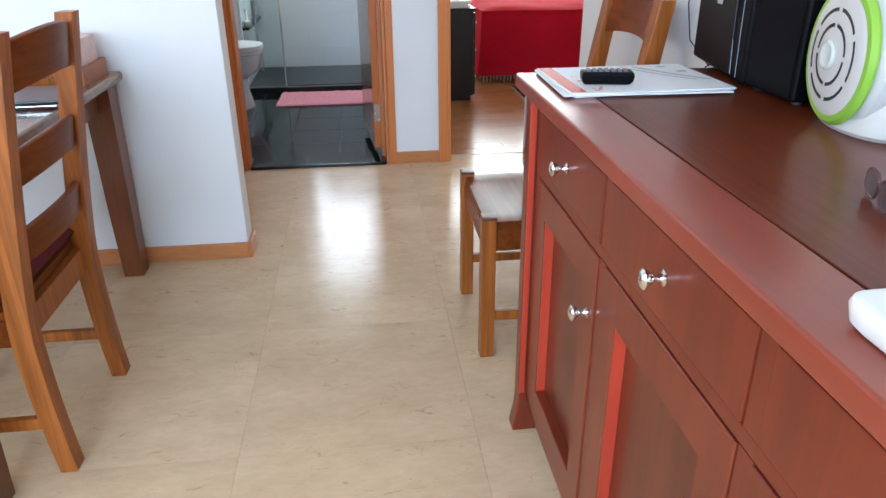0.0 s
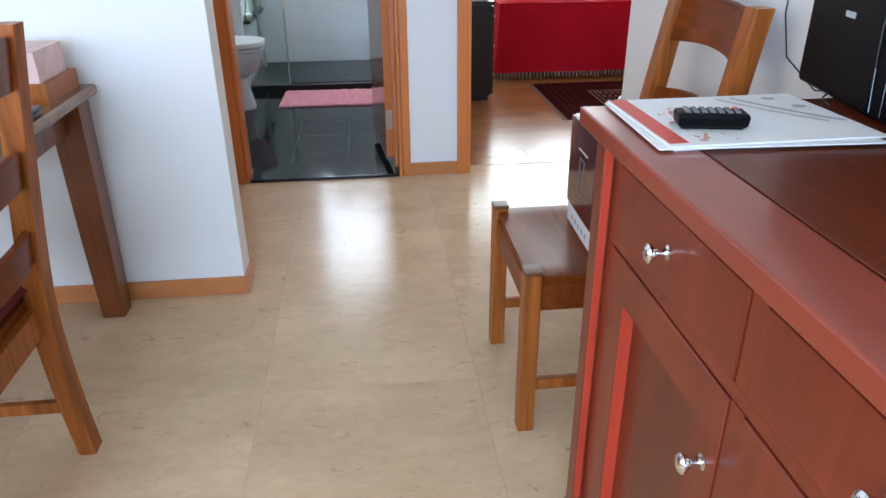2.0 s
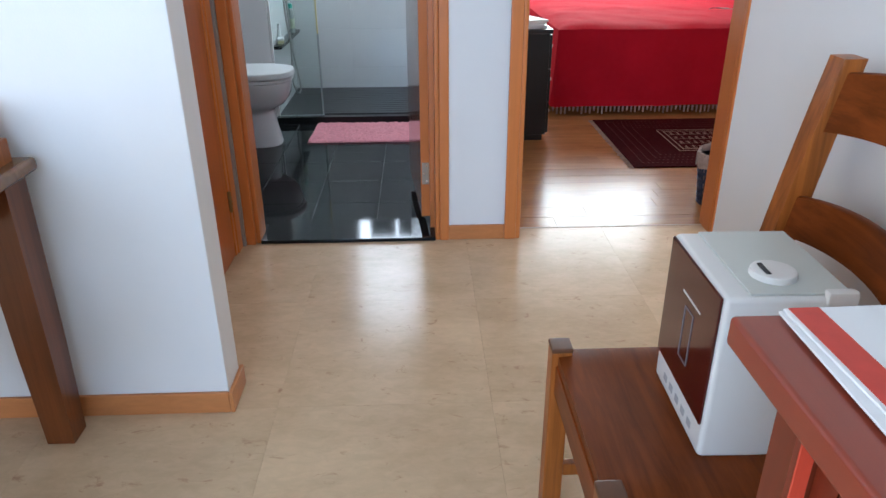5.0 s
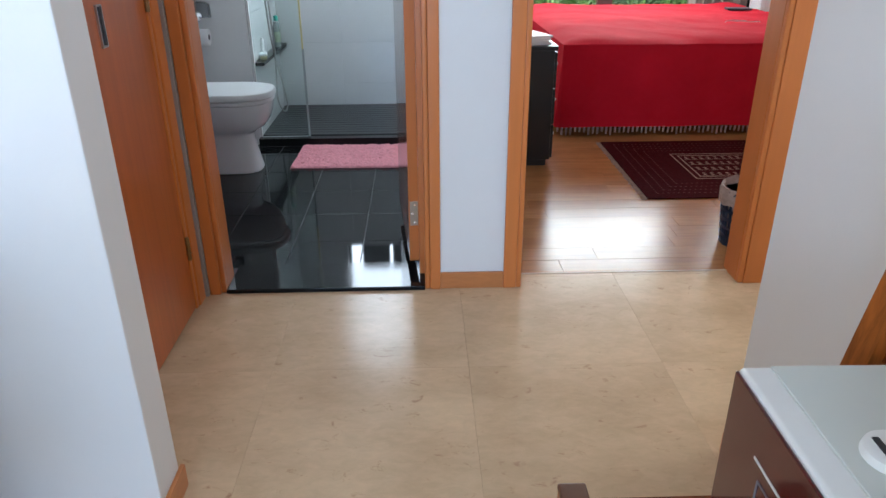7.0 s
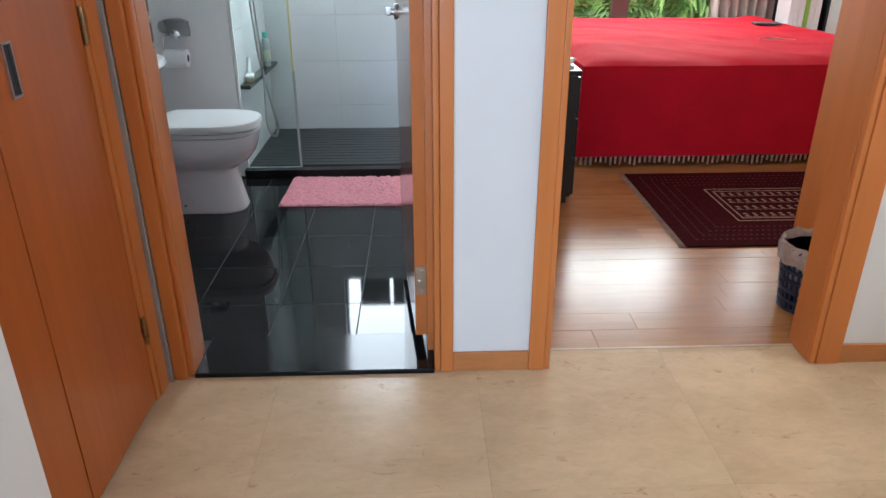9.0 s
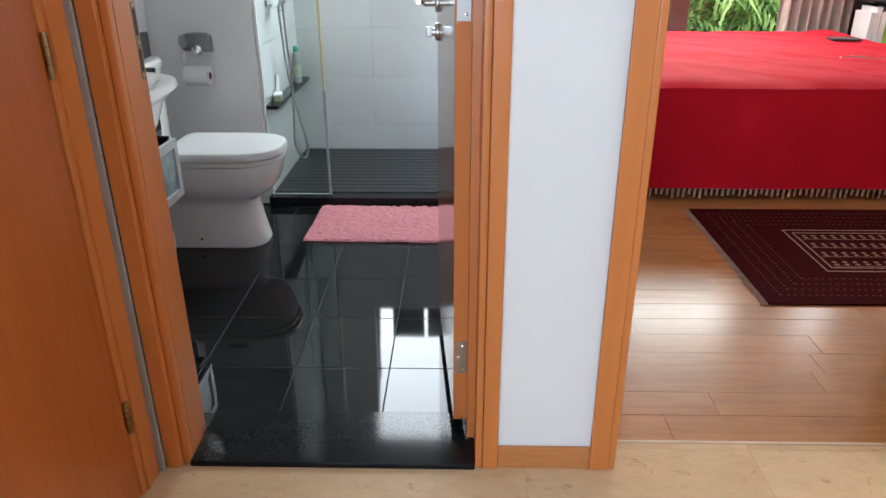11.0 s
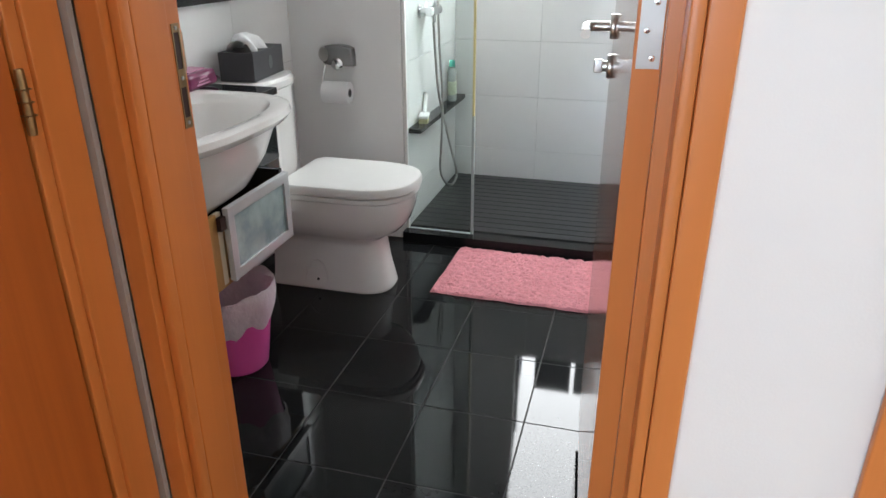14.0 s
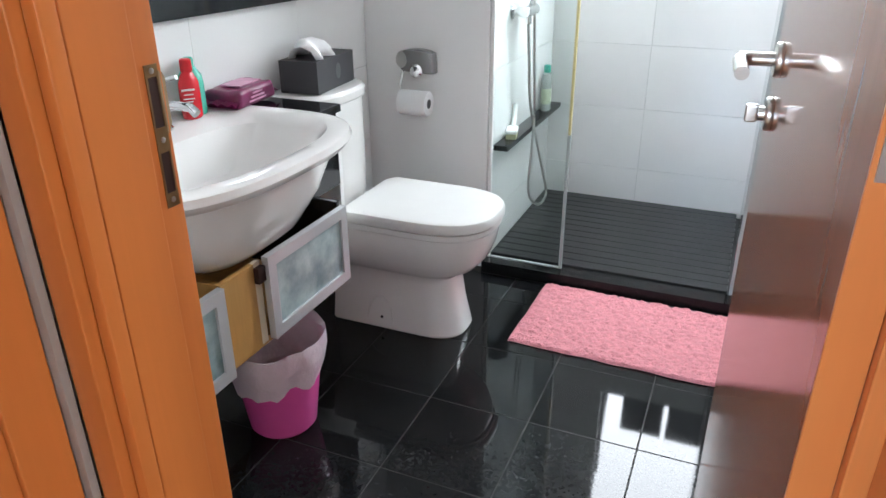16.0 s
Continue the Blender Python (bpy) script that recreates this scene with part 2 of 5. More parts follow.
def bx(bm, x0, y0, z0, x1, y1, z1, bev=0.0, seg=2):
    """Adds a box, with rounded edges when bev is given."""
    before = set(bm.verts)
    r = bmesh.ops.create_cube(bm, size=1.0)
    vs = r["verts"]
    sx, sy, sz = abs(x1 - x0), abs(y1 - y0), abs(z1 - z0)
    bmesh.ops.transform(bm, matrix=Matrix.LocRotScale(((x0 + x1) / 2, (y0 + y1) / 2, (z0 + z1) / 2), None, (sx, sy, sz)), verts=vs)
    if bev:
        es = list({e for v in vs for e in v.link_edges})
        bmesh.ops.bevel(bm, geom=es, offset=min(bev, 0.45 * min(sx, sy, sz)), segments=seg, profile=0.5, affect="EDGES")
    return [v for v in bm.verts if v not in before]


def box(x0, y0, z0, x1, y1, z1, bev=0.0, seg=2):
    bm = bmesh.new()
    bx(bm, x0, y0, z0, x1, y1, z1, bev, seg)
    return bm


def lathe(profile, n=32, sx=1.0, sy=1.0):
    """A turned body from (radius, height) pairs."""
    bm = bmesh.new()
    rings = []
    for r, z in profile:
        rings.append([bm.verts.new((max(r, 1e-4) * sx * math.cos(2 * math.pi * i / n), max(r, 1e-4) * sy * math.sin(2 * math.pi * i / n), z)) for i in range(n)])
    for a, b in zip(rings, rings[1:]):
        for i in range(n):
            bm.faces.new((a[i], a[(i + 1) % n], b[(i + 1) % n], b[i]))
    bm.faces.new(list(reversed(rings[0])))
    bm.faces.new(rings[-1])
    return bm


def tube(points, r, n=10):
    """A round rod along a line of points."""
    bm = bmesh.new()
    pts = [Vector(p) for p in points]
    rings = []
    for i, p in enumerate(pts):
        d = (pts[min(i + 1, len(pts) - 1)] - pts[max(i - 1, 0)]).normalized()
        q = d.to_track_quat("Z", "Y")
        rings.append([bm.verts.new(p + q @ Vector((r * math.cos(2 * math.pi * k / n), r * math.sin(2 * math.pi * k / n), 0))) for k in range(n)])
    for a, b in zip(rings, rings[1:]):
        for k in range(n):
            bm.faces.new((a[k], a[(k + 1) % n], b[(k + 1) % n], b[k]))
    bm.faces.new(list(reversed(rings[0])))
    bm.faces.new(rings[-1])
    return bm


def loft(rings, caps=True):
    """A skin over rings that have the same number of points."""
    bm = bmesh.new()
    vs = [[bm.verts.new(p) for p in ring] for ring in rings]
    for a, b in zip(vs, vs[1:]):
        for k in range(len(a)):
            bm.faces.new((a[k], a[(k + 1) % len(a)], b[(k + 1) % len(a)], b[k]))
    if caps:
        bm.faces.new(list(reversed(vs[0])))
        bm.faces.new(vs[-1])
    return bm


def moved(bm, m):
    bmesh.ops.transform(bm, matrix=m, verts=bm.verts)
    return bm


def mesh_of(name, bm, material, smooth=True):
    bmesh.ops.recalc_face_normals(bm, faces=bm.faces)
    me = bpy.data.meshes.new(name)
    bm.to_mesh(me)
    bm.free()
    me.materials.append(material)
    if smooth:
        for p in me.polygons:
            p.use_smooth = True
        me.set_sharp_from_angle(angle=radians(38))
    return me


def crisp(ob):
    """Keeps flat faces flat beside rounded edges."""
    if len(ob.data.polygons) < 1500:
        m = ob.modifiers.new("normals", "WEIGHTED_NORMAL")
        m.keep_sharp = True
    return ob


def part(name, bm, material, parent, label=""):
    ob = crisp(new(name, mesh_of(name, bm, material)))
    ob.parent = parent
    if label:
        tagged(ob, label)
    return ob


def thing(name, label, category, m=None, group="", kind=""):
    ob = new(name)
    ob.empty_display_size = 0.1
    if m is not None:
        ob.matrix_basis = m
    return tagged(ob, label, category, group, kind)


def single(name, bm, material, label, category, m=None, group="", kind=""):
    ob = crisp(new(name, mesh_of(name, bm, material)))
    if m is not None:
        ob.matrix_basis = m
    return tagged(ob, label, category, group, kind)


def structure(name, bm, material, label, category):
    return single(name, bm, material, label, category, kind="structure")


# ---- large structure ----
H = 2.6
WX0, WY0 = -3.3, -2.5


def boxes(*bs):
    bm = bmesh.new()
    for b in bs:
        bx(bm, *b)
    return bm


# dining room walls
structure("wall_left", boxes((WX0 - 0.15, WY0 - 0.15, 0, WX0, -1.5, H), (WX0 - 0.15, 1.7, 0, WX0, 2.755, H), (WX0 - 0.15, -1.5, 0, WX0, 1.7, 0.6), (WX0 - 0.15, -1.5, 2.4, WX0, 1.7, H)),
          M_WALL, "white painted dining room wall with window opening", "wall")
structure("wall_back", boxes((WX0, WY0 - 0.15, 0, -2.6, WY0, H), (0.2, WY0 - 0.15, 0, 1.04, WY0, H), (-2.6, WY0 - 0.15, 0, 0.2, WY0, 0.6), (-2.6, WY0 - 0.15, 2.4, 0.2, WY0, H)),
          M_WALL, "white painted wall with wide window opening", "wall")
structure("wall_north", box(WX0 - 0.15, 2.755, 0, -0.50, 2.88, H, 0.006), M_WALL, "white painted wall that ends beside the hallway", "wall")
structure("wall_right", box(0.92, WY0 - 0.15, 0, 1.07, 2.95, H, 0.006), M_WALL, "white painted wall behind the sideboard", "wall")
structure("wall_passage", boxes((1.07, 2.80, 0, 2.75, 2.95, H), (2.6, 2.95, 0, 2.75, 3.05, H), (2.6, 3.83, 0, 2.75, 3.945, H), (2.6, 3.05, 0, 2.75, 3.83, 0.9), (2.6, 3.05, 2.2, 2.75, 3.83, H)), M_WALL, "white painted walls of the side passage", "wall")
structure("wall_alcove", boxes((-0.90, 2.88, 0, -0.745, 2.93, H), (-0.90, 2.93, 2.06, -0.745, 3.945, H), (-0.96, 2.88, 0, -0.90, 3.945, H)), M_WALL, "white painted wall round the storage door", "wall")
# wall with the two doorways
structure("wall_doors", boxes((-0.96, 3.945, 0, -0.675, 4.083, H), (0.155, 3.945, 0, 0.47, 4.083, H), (1.405, 3.945, 0, 4.35, 4.083, H),
                              (-0.675, 3.945, 2.06, 0.155, 4.083, H), (0.47, 3.945, 2.06, 1.405, 4.083, H)), M_WALL, "white painted wall with two doorways", "wall")
# bathroom and bedroom shell
structure("wall_bath_left", boxes((-1.62, 4.10, 0, -1.458, 7.08, H)), M_WGROUT, "bathroom side wall", "wall")
structure("wall_bath_front", box(-1.62, 3.945, 0, -0.96, 4.10, H), M_WALL, "bathroom front wall", "wall")
structure("wall_bath_pier", box(-1.458, 6.008, 0, -0.938, 6.938, H), M_WGROUT, "boxed pier beside the shower", "wall")
structure("wall_bath_back", boxes((-0.938, 6.938, 0, -0.52, 7.08, H), (0.12, 6.938, 0, 0.30, 7.08, H), (-0.52, 6.938, 0, 0.12, 7.08, 1.15), (-0.52, 6.938, 2.3, 0.12, 7.08, H)),
          M_WGROUT, "shower back wall with a high window", "wall")
structure("wall_between", box(0.308, 4.10, 0, 0.44, 8.9, H), M_WALL, "wall between bathroom and bedroom", "wall")
structure("wall_bedroom_back", boxes((0.44, 8.75, 0, 0.9, 8.9, H), (3.9, 8.75, 0, 4.35, 8.9, H), (0.9, 8.75, 0, 3.9, 8.9, 0.45), (0.9, 8.75, 2.4, 3.9, 8.9, H)),
          M_WALL, "white bedroom wall with wide window opening", "wall")
structure("wall_bedroom_right", box(4.2, 4.10, 0, 4.35, 8.75, H), M_WALL, "white bedroom side wall", "wall")
structure("ceiling", box(-3.45, -3.45, H, 4.35, 8.9, H + 0.1), M_CEIL, "plain white flat ceiling", "ceiling")
ground = structure("ground", box(-60, -60, -0.5, 60, 60, -0.3), mat("garden_earth", (0.09, 0.08, 0.04), 0.9, var=0.4, scale=2), "garden ground outside the flat", "ground")

# floors
floor_hall = structure("floor", box(-3.45, -3.45, -0.1, 2.75, 4.05, -0.004), M_GROUT, "polished beige stone tiled floor", "floor")
floor_bath = structure("floor_bathroom", box(-1.62, 4.05, -0.1, 0.44, 7.08, -0.0012), M_BGROUT, "polished black granite tiled floor", "floor")
floor_bed = structure("floor_bedroom", box(0.44, 4.05, -0.1, 4.35, 8.9, -0.003), M_PARQ, "honey coloured wooden parquet floor", "floor")
structure("threshold_bathroom", box(-0.645, 3.925, -0.05, 0.125, 4.155, 0.016, 0.004), M_HONED, "black granite door sill", "threshold")
structure("threshold_bedroom", box(0.50, 4.044, -0.05, 1.375, 4.055, 0.002, 0.0008), M_GROUT, "thin strip between stone and parquet", "threshold")

# skirting
def skirting(name, x0, y0, x1, y1):
    structure(name, box(x0, y0, 0, x1, y1, 0.068, 0.003), M_BASE, "orange beech skirting board", "baseboard")


skirting("baseboard", -3.3, 2.743, -0.50, 2.755)
skirting("baseboard", -0.50, 2.743, -0.488, 2.89)
skirting("baseboard", 0.185, 3.933, 0.43, 3.945)
skirting("baseboard", 1.46, 3.933, 2.6, 3.945)
skirting("baseboard", 0.908, -2.5, 0.92, 2.95)
skirting("baseboard", 0.908, 2.95, 2.6, 2.962)


def casing(name, x0, x1, xo0, xo1, ymin, depth, label, proud=0.0, rebate=0.016, back=0.016):
    """Door lining with stepped casing: clear opening x0 to x1, casing out to xo0 and xo1."""
    t = thing(name, label, "door frame", pose(0, 0, 0), kind="structure")
    for side, xi, xo in (("l", x0, xo0), ("r", x1, xo1)):
        d = -1 if side == "l" else 1
        bm = box(xo, ymin - (proud if side == "l" else 0), 0, xi + d * 0.020, ymin + 0.015, 2.06, 0.004)
        part("casing", bm, M_FRAME, t)
        part("casing_bead", box(xi + d * 0.020, ymin + 0.004, 0, xi, ymin + 0.03, 2.06, 0.005), M_FRAME, t)
        bm = bmesh.new()
        bx(bm, xi + d * 0.030, ymin + 0.03, 0, xi, ymin + 0.112, 2.06, 0.003)
        bx(bm, xi + d * 0.030, ymin + 0.112, 0, xi + d * (rebate if side == "l" else back), ymin + depth, 2.06, 0.003)
        part("jamb", bm, M_FRAME, t)
    part("head", boxes((xo0, ymin, 2.06, xo1, ymin + 0.015, 2.13), (x0 - 0.02, ymin + 0.015, 2.04, x1 + 0.02, ymin + depth, 2.06)), M_FRAME, t)
    return t


casing("door_frame_bathroom", -0.645, 0.125, -0.706, 0.185, 3.928, 0.155, "orange beech bathroom door frame", 0.013, 0.008, -0.021)
casing("door_frame_bedroom", 0.500, 1.362, 0.430, 1.460, 3.928, 0.155, "orange beech bedroom door frame", back=0.004)

# ---- doors ----


def wpart(name, bm, material, parent, label=""):
    """A part given in world coordinates, under a thing or a part of one."""
    root = parent
    while root.parent:
        root = root.parent
    moved(bm, root.matrix_basis.inverted())
    return part(name, bm, material, parent, label)


def rotated(bm, m, axis, deg):
    return moved(bm, Matrix.Translation(m) @ Matrix.Rotation(radians(deg), 4, axis))


def flush_pull(parent, y, z):
    """A recessed steel pull let into a door that faces +x."""
    p = wpart("flush_pull", boxes((-0.7285, y - 0.018, z - 0.055, -0.722, y - 0.013, z + 0.055), (-0.7285, y + 0.013, z - 0.055, -0.722, y + 0.018, z + 0.055),
                                  (-0.7285, y - 0.013, z + 0.05, -0.722, y + 0.013, z + 0.055), (-0.7285, y - 0.013, z - 0.055, -0.722, y + 0.013, z - 0.05)), M_STEEL, parent, "steel flush pull")
    wpart("recess", box(-0.7288, y - 0.013, z - 0.05, -0.7262, y + 0.013, z + 0.05), M_RUBBER, p)


store_door = thing("door_1", "closed orange beech double storage door", "door", pose(-0.74, 3.36, 0), kind="structure")
for y0, y1, hy, py in ((2.935, 3.362, 2.94, 3.318), (3.366, 3.805, 3.812, 3.462)):
    leaf = wpart("leaf", box(-0.765, y0, 0.008, -0.728, y1, 2.04, 0.002), M_DOOR, store_door)
    flush_pull(leaf, py, 1.055)
    for hz in (0.245, 1.1, 1.85):
        h = lathe([(0.006, -0.045), (0.007, -0.04), (0.007, 0.04), (0.006, 0.045)], 12)
        h = moved(h, Matrix.Translation((-0.722, hy, hz)))
        for k in (-0.018, 0.0, 0.018):
            bx(h, -0.730, hy - 0.0078, hz + k - 0.001, -0.714, hy + 0.0078, hz + k + 0.001)
        wpart("hinge", h, M_BRASS, leaf, "aged brass hinge")
store_frame = thing("door_frame_storage", "orange beech storage door frame", "door frame", pose(-0.74, 3.36, 0), kind="structure")
wpart("casing", box(-0.745, 3.835, 0, -0.718, 3.902, 2.10, 0.004), M_FRAME, store_frame)
wpart("casing_bead", box(-0.745, 3.810, 0, -0.724, 3.835, 2.06, 0.004), M_FRAME, store_frame)
wpart("casing", box(-0.745, 2.882, 0, -0.720, 2.930, 2.10, 0.004), M_FRAME, store_frame)
wpart("head", box(-0.745, 2.930, 2.045, -0.720, 3.810, 2.10, 0.004), M_FRAME, store_frame)

structure("sealant_strip", box(-0.722, 3.9025, 0, -0.7063, 3.9145, 2.1, 0.002), mat("pale_grey_sealant", (0.33, 0.31, 0.30), 0.5, var=0.1), "pale grey sealant between door frames", "trim")

# bathroom door, open against the side wall
bath_door = thing("door_2", "open glossy brown veneered bathroom door", "door", pose(0.103, 4.058, 0, 0, 0, 4.9), kind="structure")
leaf = part("leaf", box(-0.037, 0.004, 0.066, 0, 0.690, 2.03, 0.002), M_LEAF, bath_door)
part("edge_band", box(-0.0375, 0.0, 0.066, 0.0005, 0.004, 2.03, 0.001), M_FRAME, bath_door, "orange beech edge band")
for z in (0.27, 1.19, 1.82):
    h = part("hinge", boxes((-0.033, -0.0025, z - 0.05, -0.002, 0.001, z + 0.05)), M_STEEL, bath_door, "satin steel hinge plate")
    for k in (-0.036, 0.0, 0.036):
        part("screw", moved(lathe([(0.004, 0), (0.0042, 0.001), (0.003, 0.0016)], 10), Matrix.Translation((-0.019 + (0.006 if k else -0.004), -0.0025, z + k)) @ Matrix.Rotation(radians(90), 4, "X")), M_CHROME, h)
rose = Matrix.Translation((-0.037, 0.622, 1.130)) @ Matrix.Rotation(radians(-90), 4, "Y")
hb = moved(lathe([(0.026, 0), (0.027, 0.002), (0.027, 0.007), (0.025, 0.010), (0.0105, 0.011), (0.0105, 0.060), (0.009, 0.063)], 28), rose)
hd = part("handle", hb, M_STEEL, bath_door, "brushed steel lever handle")
part("lever", tube([(-0.080, 0.622, 1.130), (-0.092, 0.618, 1.130), (-0.098, 0.605, 1.130), (-0.099, 0.57, 1.129), (-0.099, 0.515, 1.126)], 0.0105, 16), M_STEEL, hd)
lk = moved(lathe([(0.026, 0), (0.027, 0.002), (0.027, 0.007), (0.025, 0.010), (0.012, 0.011), (0.011, 0.020)], 28), Matrix.Translation((-0.037, 0.626, 1.045)) @ Matrix.Rotation(radians(-90), 4, "Y"))
lck = part("lock", lk, M_STEEL, bath_door, "round steel thumb-turn lock")
part("thumb_turn", box(-0.076, 0.620, 1.030, -0.056, 0.632, 1.060, 0.004), M_STEEL, lck)

# strike plate let into the left jamb
strike = thing("strike_plate", "steel strike plate let into door jamb", "door hardware", pose(-0.645, 4.055, 1.10), kind="structure")
PX0, PX1 = -0.6545, -0.6518
plate = bmesh.new()
for b in ((4.0555, 1.010, 4.0585, 1.180), (4.0725, 1.010, 4.0755, 1.180), (4.0585, 1.010, 4.0725, 1.028), (4.0585, 1.078, 4.0725, 1.108), (4.0585, 1.166, 4.0725, 1.180)):
    bx(plate, PX0, b[0], b[1], PX1, b[2], b[3])
plate_part = wpart("plate", plate, M_BRASS, strike)
wpart("lip", loft([[(PX1 - 0.002, 4.0755, z0), (PX1, 4.0755, z0), (PX1, 4.0755, z1), (PX1 - 0.002, 4.0755, z1)] if k == 0 else [(PX1 - 0.002 - 0.002 * k, 4.0755 + 0.0045 * k, z0), (PX1 - 0.0015 * k, 4.0755 + 0.0045 * k, z0), (PX1 - 0.0015 * k, 4.0755 + 0.0045 * k, z1), (PX1 - 0.002 - 0.002 * k, 4.0755 + 0.0045 * k, z1)] for k, z0, z1 in ((0, 1.098, 1.172), (1, 1.099, 1.171), (2, 1.102, 1.168), (3, 1.108, 1.162))]), M_BRASS, plate_part)
for z in (1.019, 1.093, 1.173):
    wpart("screw", moved(lathe([(0.0035, 0), (0.0036, 0.0008), (0.002, 0.0014)], 10), Matrix.Translation((PX1, 4.0655, z)) @ Matrix.Rotation(radians(90), 4, "Y")), M_STEEL, plate_part)
wpart("bolt_hole", boxes((PX0, 4.0585, 1.028, PX0 + 0.0021, 4.0725, 1.078), (PX0, 4.0585, 1.108, PX0 + 0.0021, 4.0725, 1.166)), M_GAP, strike, "dark bolt recess")

# ---- dining room ----


# the sideboard is laid out on a plan of its own and set to its size and place
SB = Matrix(((1.044, 0, 0, -0.0401), (0, 0.986, 0, -0.0242), (0, 0, 1.0275, 0), (0, 0, 0, 1)))


def sbpart(name, bm, material, parent, label=""):
    return wpart(name, moved(bm, SB), material, parent, label)


def frame_ring(x0, x1, oy0, oy1, oz0, oz1, iy0, iy1, iz0, iz1):
    """A rectangular frame with softened front edges, in one piece."""
    e = 0.002
    bm = bmesh.new()
    loops = [(x1, oy0, oy1, oz0, oz1), (x0 + e, oy0, oy1, oz0, oz1), (x0, oy0 + e, oy1 - e, oz0 + e, oz1 - e),
             (x0, iy0 - e, iy1 + e, iz0 - e, iz1 + e), (x0 + e, iy0, iy1, iz0, iz1), (x1, iy0, iy1, iz0, iz1)]
    vs = [[bm.verts.new((x, y, z)) for y, z in ((a, c), (b, c), (b, d), (a, d))] for x, a, b, c, d in loops]
    for p, q in zip(vs, vs[1:] + vs[:1]):
        for k in range(4):
            bm.faces.new((p[k], p[(k + 1) % 4], q[(k + 1) % 4], q[k]))
    return bm


def sideboard():
    s = thing("sideboard", "long red mahogany sideboard with drawers and panelled doors", "sideboard", pose(0.65, 0.6, 0))
    top = sbpart("top", box(0.392, -0.44, 0.886, 0.905, 1.705, 0.902, 0.003), M_MAHOG, s)
    sbpart("board", box(0.388, -0.445, 0.880, 0.4895, 1.708, 0.912, 0.005, 3), M_MAHOG, top, "front border board")
    sbpart("board", box(0.4920, -0.445, 0.890, 0.908, 1.708, 0.911, 0.0025), M_MAHOGD, top, "darker inner top panel")
    sbpart("carcass", box(0.456, -0.36, 0.10, 0.900, 1.60, 0.886), M_MAHOGV, s)
    cols = [(1.092, 1.525), (0.606, 1.060), (0.120, 0.574), (-0.366, 0.088)]
    sbpart("rail", box(0.412, -0.38, 0.863, 0.440, 1.56, 0.886, 0.002), M_MAHOGV, s)
    sbpart("rail", box(0.412, -0.38, 0.718, 0.440, 1.56, 0.741, 0.002), M_MAHOGV, s)
    sbpart("plinth", box(0.416, -0.38, 0.085, 0.440, 1.56, 0.128, 0.003), M_MAHOGV, s)
    for y in (1.076, 0.590, 0.104, 1.5435):
        sbpart("stile", boxes((0.412, y - 0.016, 0.741, 0.440, y + 0.016, 0.863), (0.412, y - 0.016, 0.128, 0.440, y + 0.016, 0.718)), M_MAHOGV, s)
    for y0, y1 in ((1.562, 1.606), (-0.44, -0.378)):
        for x in (0.393, 0.845):
            # posts with a foot that flares outwards
            rings = []
            for z, f in ((0.0, 0.010), (0.02, 0.008), (0.06, 0.002), (0.10, 0.0), (0.886, 0.0)):
                e = f if y0 > 0 else 0
                g = f if y0 < 0 else 0
                xf = f if x < 0.5 else 0
                c = 0.004
                rings.append([(x - xf, y0 - g + c, z), (x - xf + c, y0 - g, z), (x + 0.05, y0 - g, z), (x + 0.05, y1 + e, z), (x - xf + c, y1 + e, z), (x - xf, y1 + e - c, z)])
            post = sbpart("post", loft(rings), M_MAHOGV, s)
            if x < 0.5 and y0 > 0:
                # thin added strip: the post's window-lit side, put into the colour
                sbpart("edge_strip", box(0.3945, y0 - 0.0025, 0.12, 0.4085, y0 - 0.0004, 0.876, 0.0008, 1), M_MAHOG_LIT, post, "post edge in brighter red for window light")
    for y0, y1 in cols:
        g = 0.0022
        d = sbpart("drawer", box(0.409, y0 + g, 0.741 + g, 0.440, y1 - g, 0.863 - g, 0.0025), M_MAHOGV, s)
        knob(d, 0.409, (y0 + y1) / 2, 0.806)
        z0, z1, w = 0.128 + g, 0.718 - g, 0.072
        dm = frame_ring(0.409, 0.452, y0 + g, y1 - g, z0, z1, y0 + w, y1 - w, z0 + 0.07, z1 - 0.075)
        door = sbpart("door", dm, M_MAHOGV, s)
        a, b, c, e = y0 + w, y1 - w, z0 + 0.07, z1 - 0.075
        pan = box(0.4315, a + 0.0005, c + 0.0005, 0.4405, b - 0.0005, e - 0.0005)
        sbpart("panel", pan, M_MAHOGP, door)
        # added strip that paints the lit far side of the door recess
        sbpart("moulding", box(0.411, b - 0.0025, c + 0.001, 0.4312, b - 0.0004, e - 0.001), M_MAHOG_LIT, door, "inner door edge in brighter red for window light")
        knob(door, 0.409, y0 + 0.03, 0.598)
    return s


def knob(parent, x, y, z):
    k = lathe([(0.011, 0), (0.0115, 0.002), (0.007, 0.004), (0.0048, 0.010), (0.0052, 0.016), (0.011, 0.022), (0.0145, 0.026), (0.0145, 0.029), (0.010, 0.033), (0.003, 0.0345)], 20)
    sbpart("knob", moved(k, Matrix.Translation((x, y, z)) @ Matrix.Rotation(radians(-90), 4, "Y")), M_CHROME, parent, "polished chrome knob")


sideboard()


